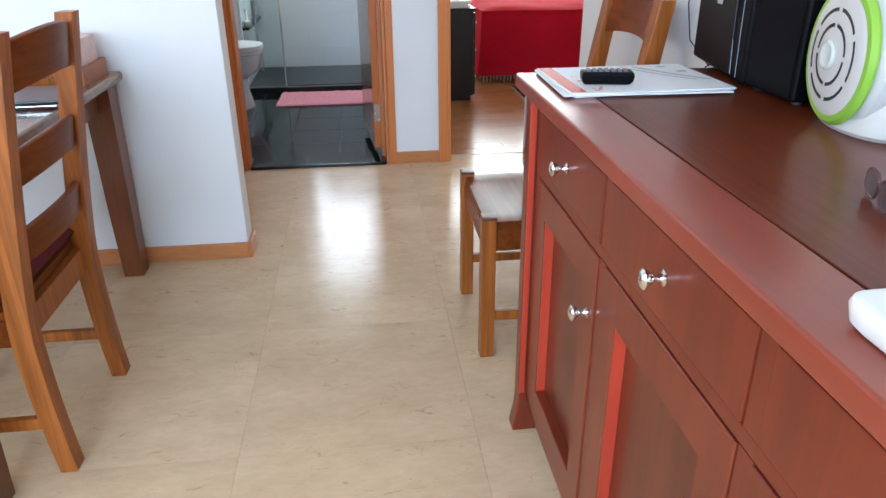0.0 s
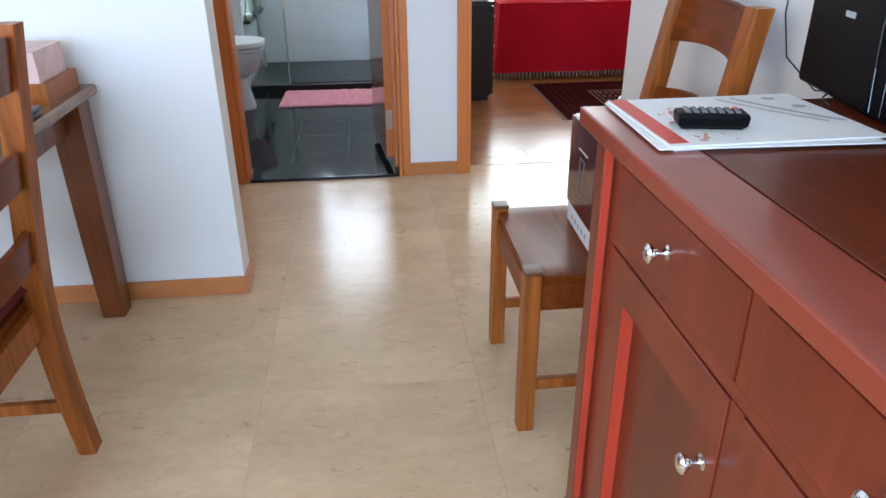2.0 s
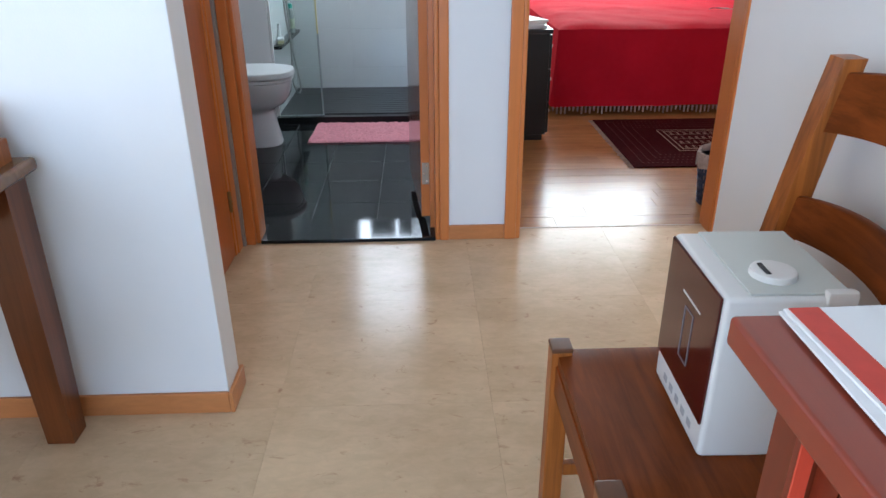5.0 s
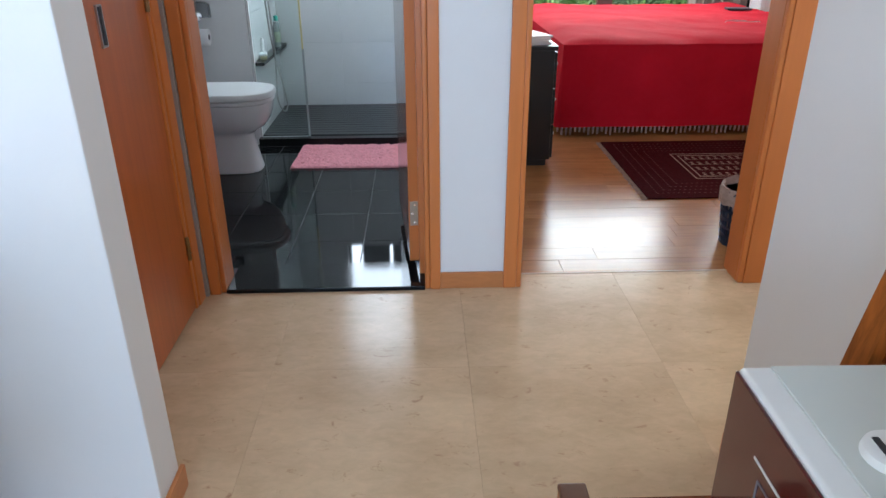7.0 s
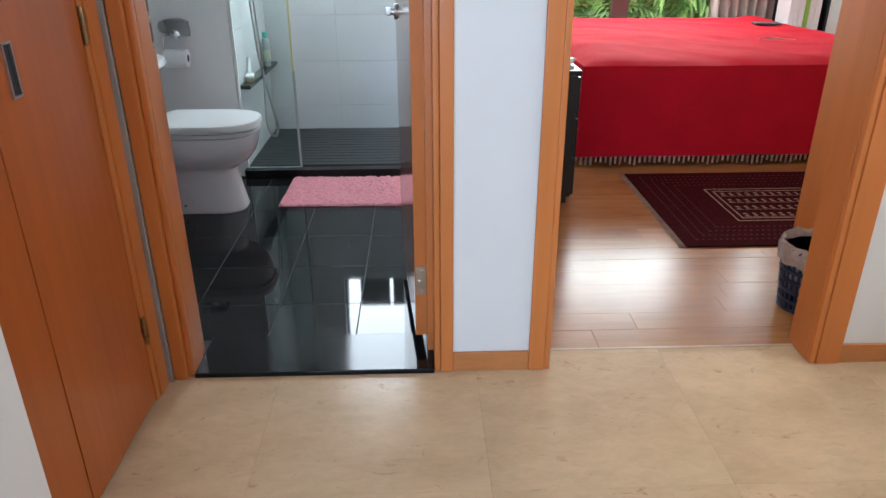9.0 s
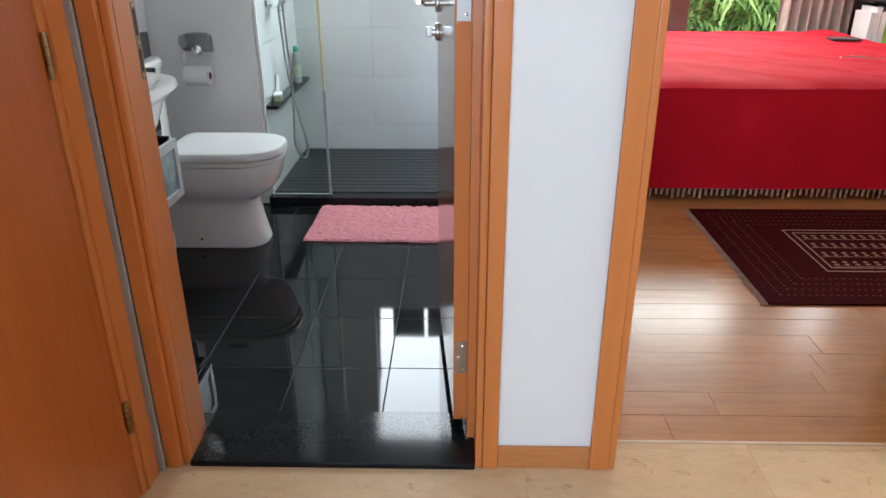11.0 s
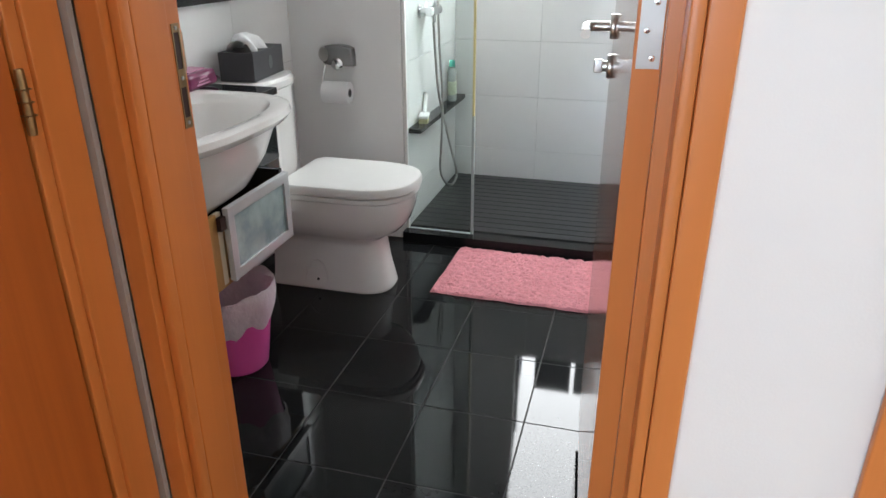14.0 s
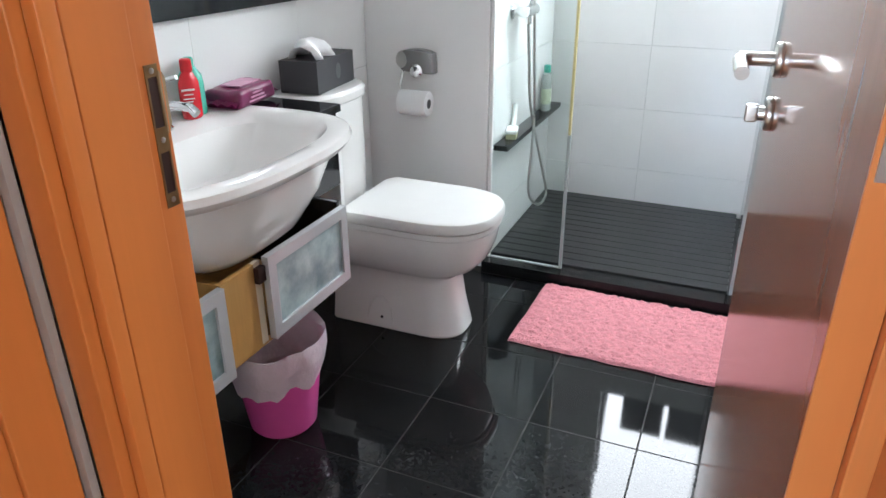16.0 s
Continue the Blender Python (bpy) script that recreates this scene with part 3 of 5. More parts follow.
def slat(z0, z1, lean, arch, half=0.187, t=0.018):
    """A back slat that bows backwards and whose upper edge may arch."""
    bm = bmesh.new()
    n = 16
    cols = []
    for i in range(n + 1):
        u = -1 + 2 * i / n
        y = u * half
        bow = 0.028 * (1 - u * u)
        top = z1 + arch * (1 - u * u)
        low = z0 + arch * 0.8 * (1 - u * u)
        xl, xt = lean(low) + bow, lean(top) + bow
        cols.append([bm.verts.new(p) for p in ((xl - t / 2, y, low), (xt - t / 2, y, top - 0.003), (xt - t / 4, y, top), (xt + t / 4, y, top), (xt + t / 2, y, top - 0.003), (xl + t / 2, y, low))])
    for a, b in zip(cols, cols[1:]):
        for k in range(6):
            bm.faces.new((a[k], a[(k + 1) % 6], b[(k + 1) % 6], b[k]))
    bm.faces.new(cols[0])
    bm.faces.new(list(reversed(cols[-1])))
    return bm


def dining_chair(m):
    """A ladder-back chair that faces its own -x."""
    c = thing("dining_chair", "stained oak ladder-back dining chair with wooden seat", "chair", m, "dining chairs")

    def lean(z):
        u = max(0.0, (z - 0.40) / 0.67)
        v = max(0.0, (0.40 - z) / 0.40)
        return 0.205 + 0.098 * u ** 1.25 + 0.022 * v * v

    for side in (-0.205, 0.205):
        rings = []
        for i in range(15):
            z = 1.07 * i / 14
            x, w = lean(z), 0.023
            y = side * (1 - 0.06 * max(0.0, (z - 0.40) / 0.67))
            dpt = 0.021 + 0.004 * math.sin(math.pi * i / 14)
            rings.append([(x - dpt, y - w, z), (x - dpt * 0.7, y - w - 0.002, z), (x + dpt * 0.7, y - w - 0.002, z), (x + dpt, y - w, z), (x + dpt, y + w, z), (x + dpt * 0.7, y + w + 0.002, z), (x - dpt * 0.7, y + w + 0.002, z), (x - dpt, y + w, z)])
        part("back_post", loft(rings), M_OAK, c)
        y = side
        leg = part("leg", box(-0.190, y - 0.022, 0, -0.146, y + 0.022, 0.470, 0.004), M_OAK, c)
        part("leg_cap", box(-0.191, y - 0.023, 0.468, -0.145, y + 0.023, 0.480, 0.004), M_OAKD, leg, "dark end-grain leg top")
        part("stretcher", box(-0.150, y - 0.010, 0.125, 0.205, y + 0.010, 0.158, 0.003), M_OAK, c)
        part("apron", box(-0.150, y - 0.012, 0.367, 0.19, y + 0.012, 0.437, 0.002), M_OAKH, c)
    part("apron", box(-0.180, -0.185, 0.367, -0.156, 0.185, 0.437, 0.002), M_OAKH, c)
    part("apron", box(0.186, -0.185, 0.367, 0.210, 0.185, 0.437, 0.002), M_OAK, c)
    # dished seat
    bm = bmesh.new()
    nx, ny = 14, 14
    up, dn = [], []
    for i in range(nx + 1):
        ru, rd = [], []
        for j in range(ny + 1):
            u, v = i / nx, -1 + 2 * j / ny
            x, y = -0.176 + 0.364 * u, 0.212 * v
            dish = -0.012 * (1 - v * v) * math.sin(math.pi * min(1, u * 1.05 + 0.05)) - (0.004 if i in (0, nx) or j in (0, ny) else 0)
            ru.append(bm.verts.new((x, y, 0.464 + dish)))
            rd.append(bm.verts.new((x, y, 0.436)))
        up.append(ru)
        dn.append(rd)
    for i in range(nx):
        for j in range(ny):
            bm.faces.new((up[i][j], up[i + 1][j], up[i + 1][j + 1], up[i][j + 1]))
            bm.faces.new((dn[i][j], dn[i][j + 1], dn[i + 1][j + 1], dn[i + 1][j]))
    for i in range(nx):
        for j in (0, ny):
            bm.faces.new((up[i][j], up[i + 1][j], dn[i + 1][j], dn[i][j]))
    for j in range(ny):
        for i in (0, nx):
            bm.faces.new((up[i][j], up[i][j + 1], dn[i][j + 1], dn[i][j]))
    part("seat", bm, M_OAKH, c)
    part("slat", slat(0.940, 1.046, lean, 0.018, 0.176), M_OAKH, c)
    part("slat", slat(0.735, 0.815, lean, 0.018, 0.180), M_OAKH, c)
    part("slat", slat(0.555, 0.635, lean, 0.012), M_OAKH, c)
    return c


chair = dining_chair(pose(0.520, 2.112, 0) @ Matrix.Diagonal((1, 1.035, 1, 1)))
chair2 = copy_thing(chair, pose(-1.017, 1.735, 0))


def puff(w, d, h, n=14, seed=0.0):
    """A soft rounded pad."""
    bm = bmesh.new()
    rows = []
    for s in (1, -1):
        grid = []
        for i in range(n + 1):
            r = []
            for j in range(n + 1):
                u, v = -1 + 2 * i / n, -1 + 2 * j / n
                e = (1 - u ** 6) * (1 - v ** 6)
                z = s * h / 2 * max(0, e) ** 0.45 + 0.004 * noise.noise((u * 2 + seed, v * 2, s))
                r.append(bm.verts.new((u * w / 2, v * d / 2, z)))
            grid.append(r)
        rows.append(grid)
    for g in rows:
        for i in range(n):
            for j in range(n):
                bm.faces.new((g[i][j], g[i + 1][j], g[i + 1][j + 1], g[i][j + 1]))
    bmesh.ops.remove_doubles(bm, verts=bm.verts, dist=0.0015)
    return bm


cush = thing("seat_cushion", "maroon cotton cushion with patterned border on chair", "cushion", pose(-1.008, 1.735, 0.488))
part("pad", puff(0.385, 0.425, 0.065, seed=3.0), M_CUSH, cush)
bm = bmesh.new()
for i in range(26):
    a, b = random.uniform(-0.17, -0.02), random.uniform(-0.17, 0.17)
    bx(bm, a, b, 0.031, a + random.uniform(0.008, 0.022), b + random.uniform(0.006, 0.012), 0.0345)
tagged(part("print", bm, mat("cushion_print", (0.34, 0.30, 0.30), 0.8, var=0.3, scale=40), cush, "pale printed pattern"), kind="stuff")

# table
tbl = thing("dining_table", "brown wooden dining table against the wall", "table", pose(-1.6, 2.1, 0))
wpart("tabletop", box(-2.35, 1.30, 0.748, -0.862, 2.738, 0.783, 0.012, 3), M_TABTOP, tbl)
for x0, y0 in ((-0.975, 2.620), (-2.25, 2.620), (-0.975, 1.36), (-2.25, 1.36)):
    wpart("leg", loft([[(x0 + d, y0 + d, z), (x0 + 0.085 - d, y0 + d, z), (x0 + 0.085 - d, y0 + 0.085 - d, z), (x0 + d, y0 + 0.085 - d, z)] for z, d in ((0, 0.006), (0.3, 0.0), (0.748, -0.004))]), M_TABLE, tbl)
for b in ((-0.955, 1.44, 0.655, -0.93, 2.615, 0.748), (-2.24, 1.44, 0.655, -2.215, 2.615, 0.748), (-2.17, 2.64, 0.655, -0.995, 2.665, 0.748), (-2.17, 1.385, 0.655, -0.995, 1.41, 0.748)):
    wpart("apron", box(*b, 0.002), M_TABLE, tbl)

# things on the table
tb = thing("tissue_box", "carved wooden tissue box holder with pink carton", "tissue box", pose(-1.03, 2.59, 0.783))
part("holder", boxes((-0.13, -0.125, 0, 0.13, -0.110, 0.055), (-0.13, 0.095, 0, 0.13, 0.11, 0.055), (-0.13, -0.11, 0, -0.115, 0.095, 0.055), (0.115, -0.11, 0, 0.13, 0.095, 0.055), (-0.115, -0.11, 0, 0.115, 0.095, 0.01)), M_OAK, tb)
part("carton", box(-0.112, -0.107, 0.010, 0.112, 0.092, 0.140, 0.003), mat("pink_carton", (0.72, 0.50, 0.46), 0.5, var=0.25, scale=25), tb, "pale pink printed carton")
bm = bmesh.new()
for k in range(4):
    a = radians(90 * k)
    vs = [bm.verts.new((0.02 + 0.016 * math.cos(a + q) * r, -0.1262, 0.03 + 0.012 * math.sin(a + q) * r)) for q, r in ((0, 0.15), (0.35, 0.8), (0, 1.1), (-0.35, 0.8))]
    bm.faces.new(vs)
part("motif", bm, M_OAKD, tb, "dark carved star")
lap = thing("laptop", "closed grey laptop on the table", "laptop", pose(-1.04, 2.235, 0.783, 0, 0, 3))
part("base", box(-0.17, -0.115, 0.002, 0.17, 0.115, 0.016, 0.004), mat("dark_grey_metal", (0.05, 0.053, 0.057), 0.35, metal=0.5), lap)
part("lid", box(-0.17, -0.115, 0.017, 0.17, 0.115, 0.026, 0.004), mat("grey_metal_lid", (0.085, 0.09, 0.10), 0.3, metal=0.6), lap)
part("edge_trim", box(-0.165, -0.1165, 0.010, 0.165, -0.1155, 0.013), M_CHROME, lap)

# things on the sideboard
mag = thing("magazine", "open white printed magazines with red band", "magazine", pose(0.592, 1.518, 0.937, 0, 0, 0.6) @ Matrix.Diagonal((0.83, 0.98, 1, 1)))
for k, (dx, dy, r) in enumerate(((0.004, 0.010, 2.6), (-0.012, -0.010, -2.4), (0.0, 0.0, 0.6))):
    sh = box(-0.212, -0.142, 0, 0.212, 0.142, 0.0030, 0.0006, 1)
    part("sheet", moved(sh, Matrix.Translation((dx, dy, 0.0005 + k * 0.0032)) @ Matrix.Rotation(radians(r), 4, "Z")), M_PAPER, mag)
zt = 0.0102
band = bmesh.new()
bx(band, -0.207, -0.130, zt, -0.170, 0.141, zt + 0.0004)
part("red_band", rotated(band, (0, 0, 0), "Z", 0.6), M_ORANGEP, mag)
bm = bmesh.new()
for i in range(46):
    a, b = random.gauss(-0.11, 0.03), random.gauss(-0.03, 0.07)
    if -0.16 < a < 0.1 and abs(b) < 0.13:
        s_, q = random.uniform(0.003, 0.011), random.uniform(0, 3)
        bm.faces.new([bm.verts.new((a + s_ * math.cos(q + k * 1.2566) * (1 if k % 2 else 0.5), b + s_ * math.sin(q + k * 1.2566) * (1 if k % 2 else 0.6), zt + 0.0003)) for k in range(5)])
part("print", bm, mat("pink_print", (0.75, 0.36, 0.30), 0.6, var=0.3, scale=40), mag, "faded red leaf print")
bm = bmesh.new()
for off, w in ((0.0, 0.007), (0.035, 0.010)):
    prev = None
    for i in range(15):
        u = i / 14
        a, b = 0.02 + off + 0.14 * u, 0.12 - 0.22 * u + 0.05 * u * u
        v = (bm.verts.new((a, b, zt + 0.0003)), bm.verts.new((a + w, b + w * 0.4, zt + 0.0003)))
        if prev:
            bm.faces.new((prev[0], prev[1], v[1], v[0]))
        prev = v
for (a, b) in ((0.14, 0.11), (0.17, 0.05)):
    bm.faces.new([bm.verts.new((a + 0.016 * math.cos(k * 0.6283), b + 0.010 * math.sin(k * 0.6283), zt + 0.0003)) for k in range(10)])
part("grey_print", bm, M_GREYP, mag)

rem = thing("remote_control", "small black remote control on the magazines", "remote control", pose(0.519, 1.462, 0.9475, 0, 0, -11) @ Matrix.Diagonal((0.80, 1.05, 1.4, 1)))
part("body", loft([[(-0.068 + d, -0.021 + d, z), (0.068 - d, -0.021 + d, z), (0.068 - d, 0.021 - d, z), (-0.068 + d, 0.021 - d, z)] for z, d in ((0.0, 0.010), (0.005, 0.002), (0.014, 0.0), (0.018, 0.002), (0.019, 0.005))]), M_BLACK, rem)
for i in range(7):
    for j in range(3):
        part("button", box(-0.054 + i * 0.016, -0.0145 + j * 0.011, 0.0185, -0.044 + i * 0.016, -0.0075 + j * 0.011, 0.0212, 0.001, 1), M_ORANGEP if (i, j) == (6, 2) else M_KEY, rem)

hifi = thing("speaker", "black box speaker with glossy front panel", "speaker", pose(0.850, 1.470, 0.937))
wpart("cabinet", box(0.806, 1.242, 0.944, 0.903, 1.424, 1.31, 0.008, 3), M_BLACK, hifi)
wpart("grille_edge", box(0.8035, 1.252, 0.950, 0.8062, 1.414, 1.30, 0.001), M_BLACK, hifi)
SIDE = Matrix.Translation((0.802, 1.430, 0.937)) @ Matrix.Rotation(radians(-9.5), 4, "Z")
side = wpart("side_cabinet", moved(box(0.0, 0.0, 0.004, 0.046, 0.372, 0.37, 0.010, 3), SIDE), M_BLACK, hifi)
wpart("front_panel", moved(box(-0.003, 0.075, 0.012, 0.0, 0.352, 0.36, 0.001), SIDE), M_BLACK, side, "black front panel")
wpart("trim", moved(tube([(-0.002, 0.066 + 0.018 * math.sin(math.pi * k / 14), 0.015 + 0.345 * k / 14) for k in range(15)], 0.0018, 8), SIDE), M_BLACKG, side, "glossy curved trim line")
wpart("trim", moved(tube([(-0.002, 0.030 + 0.010 * math.sin(math.pi * k / 14), 0.015 + 0.345 * k / 14) for k in range(15)], 0.0015, 8), SIDE), M_BLACKG, side)
wpart("badge", moved(box(-0.0042, 0.18, 0.150, -0.0025, 0.215, 0.160), SIDE), M_GREYP, side)
for y in (1.262, 1.404):
    wpart("foot", moved(lathe([(0.010, 0), (0.011, 0.003), (0.010, 0.008)], 14), Matrix.Translation((0.83, y, 0.937))), M_RUBBER, hifi)

fan = thing("fan_heater", "round white table fan with lime green ring", "fan", pose(0.822, 1.098, 0.937, 0, 0, -10) @ Matrix.Scale(0.76, 4))
part("housing", moved(lathe([(0.10, 0), (0.145, 0.012), (0.158, 0.04), (0.155, 0.075), (0.13, 0.10), (0.06, 0.11)], 40), Matrix.Translation((0.05, 0, 0.158)) @ Matrix.Rotation(radians(-90), 4, "Y")), M_FANW, fan)
part("stand", loft([[(0.03 + a * math.cos(q), b * math.sin(q), z) for q in [2 * math.pi * i / 28 for i in range(28)]] for z, a, b in ((0, 0.070, 0.140), (0.010, 0.078, 0.152), (0.05, 0.074, 0.154), (0.10, 0.062, 0.150), (0.15, 0.05, 0.14))]), M_FANW, fan)
fm = Matrix.Translation((-0.045, 0, 0.158)) @ Matrix.Rotation(radians(-90), 4, "Y")
part("ring", moved(lathe([(0.128, 0.0), (0.146, -0.006), (0.150, 0.002), (0.142, 0.012), (0.128, 0.014)], 48), fm), M_LIME, fan, "lime green front ring")
part("grille", moved(lathe([(0.131, 0.004), (0.131, 0.013), (0.118, 0.019), (0.02, 0.028), (0.001, 0.028)], 48), fm), M_FANW, fan)


def arc_slots(r, w, n, gap, k0):
    bm = bmesh.new()
    for k in (k0,):
        a0, a1 = 2 * math.pi * k / n + gap, 2 * math.pi * (k + 1) / n - gap
        prev = None
        for i in range(9):
            a = a0 + (a1 - a0) * i / 8
            z = 0.019 + (0.112 - r) / 0.092 * 0.009 + 0.0009
            v = [bm.verts.new((q * math.cos(a), q * math.sin(a), z)) for q in (r - w / 2, r + w / 2)]
            if prev:
                bm.faces.new((prev[0], prev[1], v[1], v[0]))
            prev = v
    return bm


for r, n in ((0.094, 6), (0.062, 4)):
    for k in range(n):
        part("slot", moved(arc_slots(r, 0.008, n, 0.08, k), fm), M_RUBBER, fan, "dark curved air slot")
part("hub", moved(lathe([(0.03, 0.026), (0.032, 0.030), (0.026, 0.034), (0.012, 0.031), (0.001, 0.031)], 28), fm), M_GREYT, fan, "grey domed hub")

gls = thing("eyeglasses", "folded purple-grey eyeglasses on sideboard", "glasses", pose(0.622, 0.752, 0.937, 0, 0, -20) @ Matrix.Scale(0.9, 4))
M_RIM = mat("brown_purple_rim", (0.10, 0.045, 0.055), 0.25, var=0.2)
M_LENS = mat("tinted_lens", (0.09, 0.065, 0.075), 0.05, var=0.2)
for y in (-0.030, 0.030):
    rim = part("rim", tube([(0.004, y + 0.024 * math.copysign(abs(math.cos(a)) ** 0.7, math.cos(a)), 0.022 + 0.019 * math.copysign(abs(math.sin(a)) ** 0.7, math.sin(a))) for a in [2 * math.pi * i / 32 for i in range(33)]], 0.0024, 8), M_RIM, gls)
    part("lens", loft([[(x, y + 0.023 * math.copysign(abs(math.cos(a)) ** 0.7, math.cos(a)), 0.022 + 0.018 * math.copysign(abs(math.sin(a)) ** 0.7, math.sin(a))) for a in [2 * math.pi * i / 28 for i in range(28)]] for x in (0.003, 0.005)]), M_LENS, rim)
    part("temple", tube([(0.004, y * 1.85, 0.032), (0.014, y * 1.80, 0.028), (0.018, y * 0.6, 0.018), (0.020, -y * 1.3, 0.006)], 0.0022, 8), M_RIM, gls)
part("bridge", tube([(0.004, -0.008, 0.028), (0.004, 0, 0.031), (0.004, 0.008, 0.028)], 0.0022, 8), M_RIM, gls)
rt = thing("router", "flat rounded white plastic router", "router", pose(0.483, 0.412, 0.937, 0, 0, 0))
RING = [2 * math.pi * i / 48 for i in range(48)]
part("case", loft([[(a * math.copysign(abs(math.cos(q)) ** 0.22, math.cos(q)), a * math.copysign(abs(math.sin(q)) ** 0.22, math.sin(q)), z) for q in RING] for a, z in ((0.074, 0.002), (0.080, 0.008), (0.083, 0.024), (0.081, 0.031), (0.074, 0.034))]), M_PLASTW, rt)
for x, y in ((-0.055, -0.055), (0.055, -0.055), (-0.055, 0.055), (0.055, 0.055)):
    part("foot", moved(lathe([(0.006, 0), (0.006, 0.004)], 10), Matrix.Translation((x, y, 0))), M_RUBBER, rt)
single("wall_cable", tube([(0.917, 1.99, 1.6), (0.917, 1.965, 1.2), (0.916, 1.97, 1.05), (0.915, 1.93, 0.96), (0.912, 1.80, 0.915), (0.905, 1.70, 0.938), (0.87, 1.69, 0.940), (0.83, 1.65, 0.9395), (0.81, 1.60, 0.9395)], 0.0016, 8), M_RUBBER, "thin black cable hanging down the wall", "cable")

# air purifier on the chair seat
pur = thing("air_humidifier", "white boxy humidifier with dark red glossy front", "humidifier", pose(0.628, 2.118, 0.455, 0, 0, -1.5) @ Matrix.Diagonal((1, 1, 0.93, 1)))
part("body", box(-0.100, -0.128, 0.0, 0.105, 0.128, 0.334, 0.010, 3), M_PLASTW, pur)
part("front_panel", box(-0.1045, -0.121, 0.070, -0.0995, 0.121, 0.330, 0.003), M_DRED, pur, "dark red glossy front panel")
part("window", boxes((-0.1060, -0.03, 0.13, -0.1044, 0.012, 0.132), (-0.1060, -0.03, 0.236, -0.1044, 0.012, 0.238), (-0.1060, -0.03, 0.132, -0.1044, -0.028, 0.236), (-0.1060, 0.010, 0.132, -0.1044, 0.012, 0.236)), M_KEY, pur, "grey outlined water window")
part("label_bar", box(-0.1055, -0.055, 0.258, -0.1044, 0.03, 0.262), M_GREYT, pur)
part("tank_top", box(-0.060, -0.120, 0.3338, 0.098, 0.120, 0.339, 0.003), M_GREYT, pur, "pale grey tank lid")
part("dial", moved(lathe([(0.037, 0), (0.038, 0.003), (0.036, 0.012), (0.030, 0.014), (0.001, 0.012)], 32), Matrix.Translation((0.0, -0.058, 0.338)) @ Matrix.Scale(0.98, 4)), M_PLASTW, pur, "round white mist outlet")
part("outlet_slot", box(-0.020, -0.078, 0.3492, -0.012, -0.038, 0.3532, 0.001), M_RUBBER, pur)
part("latch", box(0.055, -0.132, 0.318, 0.105, -0.112, 0.345, 0.006), M_PLASTW, pur)
for k in range(5):
    part("symbol", box(-0.1008, -0.08 + k * 0.034, 0.025, -0.0995, -0.062 + k * 0.034, 0.040), M_GREYP, pur)

# ---- bathroom ----


def dring(cx0, cx1, half, cy, z, n=36, p=2.6):
    """A D-shaped ring: square at cx0, rounded at cx1."""
    out = []
    r = min(half * 1.25, (cx1 - cx0) * 0.6)
    for i in range(n):
        u = i / n
        if u < 0.62:
            a = -math.pi / 2 + math.pi * u / 0.62
            c, s_ = math.cos(a), math.sin(a)
            x = cx1 - r + r * abs(c) ** (2 / p)
            y = half * (abs(s_) ** (2 / p)) * (1 if s_ > 0 else -1)
        else:
            v = (u - 0.62) / 0.38
            if v < 0.3:
                x, y = cx1 - r + (cx0 - cx1 + r) * v / 0.3, half
            elif v < 0.7:
                x, y = cx0, half * (1 - 2 * (v - 0.3) / 0.4)
            else:
                x, y = cx0 + (cx1 - r - cx0) * (v - 0.7) / 0.3, -half
        out.append((x, cy + y, z))
    return out


wc = thing("toilet", "white ceramic close-coupled toilet with closed lid", "toilet", pose(-1.05, 5.505, 0))
C = 5.505
wpart("bowl", loft([dring(-1.30, -0.815, 0.112, C, 0.0), dring(-1.305, -0.810, 0.117, C, 0.012), dring(-1.30, -0.835, 0.105, C, 0.12), dring(-1.30, -0.846, 0.103, C, 0.20), dring(-1.30, -0.842, 0.106, C, 0.222), dring(-1.30, -0.822, 0.120, C, 0.238),
                    dring(-1.30, -0.778, 0.146, C, 0.262), dring(-1.30, -0.748, 0.163, C, 0.298), dring(-1.30, -0.730, 0.174, C, 0.345), dring(-1.30, -0.722, 0.180, C, 0.385), dring(-1.30, -0.724, 0.179, C, 0.402)]), M_CERAM, wc)
wpart("seat", loft([dring(-1.20, -0.716, 0.186, C, 0.406), dring(-1.20, -0.712, 0.189, C, 0.412), dring(-1.20, -0.714, 0.188, C, 0.426)]), M_PLASTW, wc)
wpart("lid", loft([dring(-1.205, -0.712, 0.190, C, 0.429), dring(-1.207, -0.704, 0.195, C, 0.436), dring(-1.207, -0.704, 0.195, C, 0.456), dring(-1.203, -0.709, 0.191, C, 0.466), dring(-1.18, -0.73, 0.172, C, 0.471)]), M_PLASTW, wc)
wpart("tank", loft([dring(-1.449, -1.26, 0.160, C, 0.40, 48), dring(-1.449, -1.245, 0.170, C, 0.46, 48), dring(-1.449, -1.243, 0.172, C, 0.785, 48)]), M_CERAM, wc)
wpart("tank_lid", loft([dring(-1.449, -1.238, 0.176, C, 0.788, 48), dring(-1.449, -1.233, 0.180, C, 0.795, 48), dring(-1.449, -1.233, 0.180, C, 0.815, 48), dring(-1.449, -1.243, 0.172, C, 0.827, 48), dring(-1.445, -1.27, 0.145, C, 0.832, 48)]), M_CERAM, wc)
wpart("bolt_recess", tube([(-1.155, C - 0.113, 0.03), (-1.15, C - 0.110, 0.08), (-1.13, C - 0.107, 0.115), (-1.10, C - 0.106, 0.125), (-1.075, C - 0.107, 0.11), (-1.06, C - 0.110, 0.07), (-1.055, C - 0.113, 0.03)], 0.0035, 8), M_CERAM, wc, "moulded arch round the floor bolt")
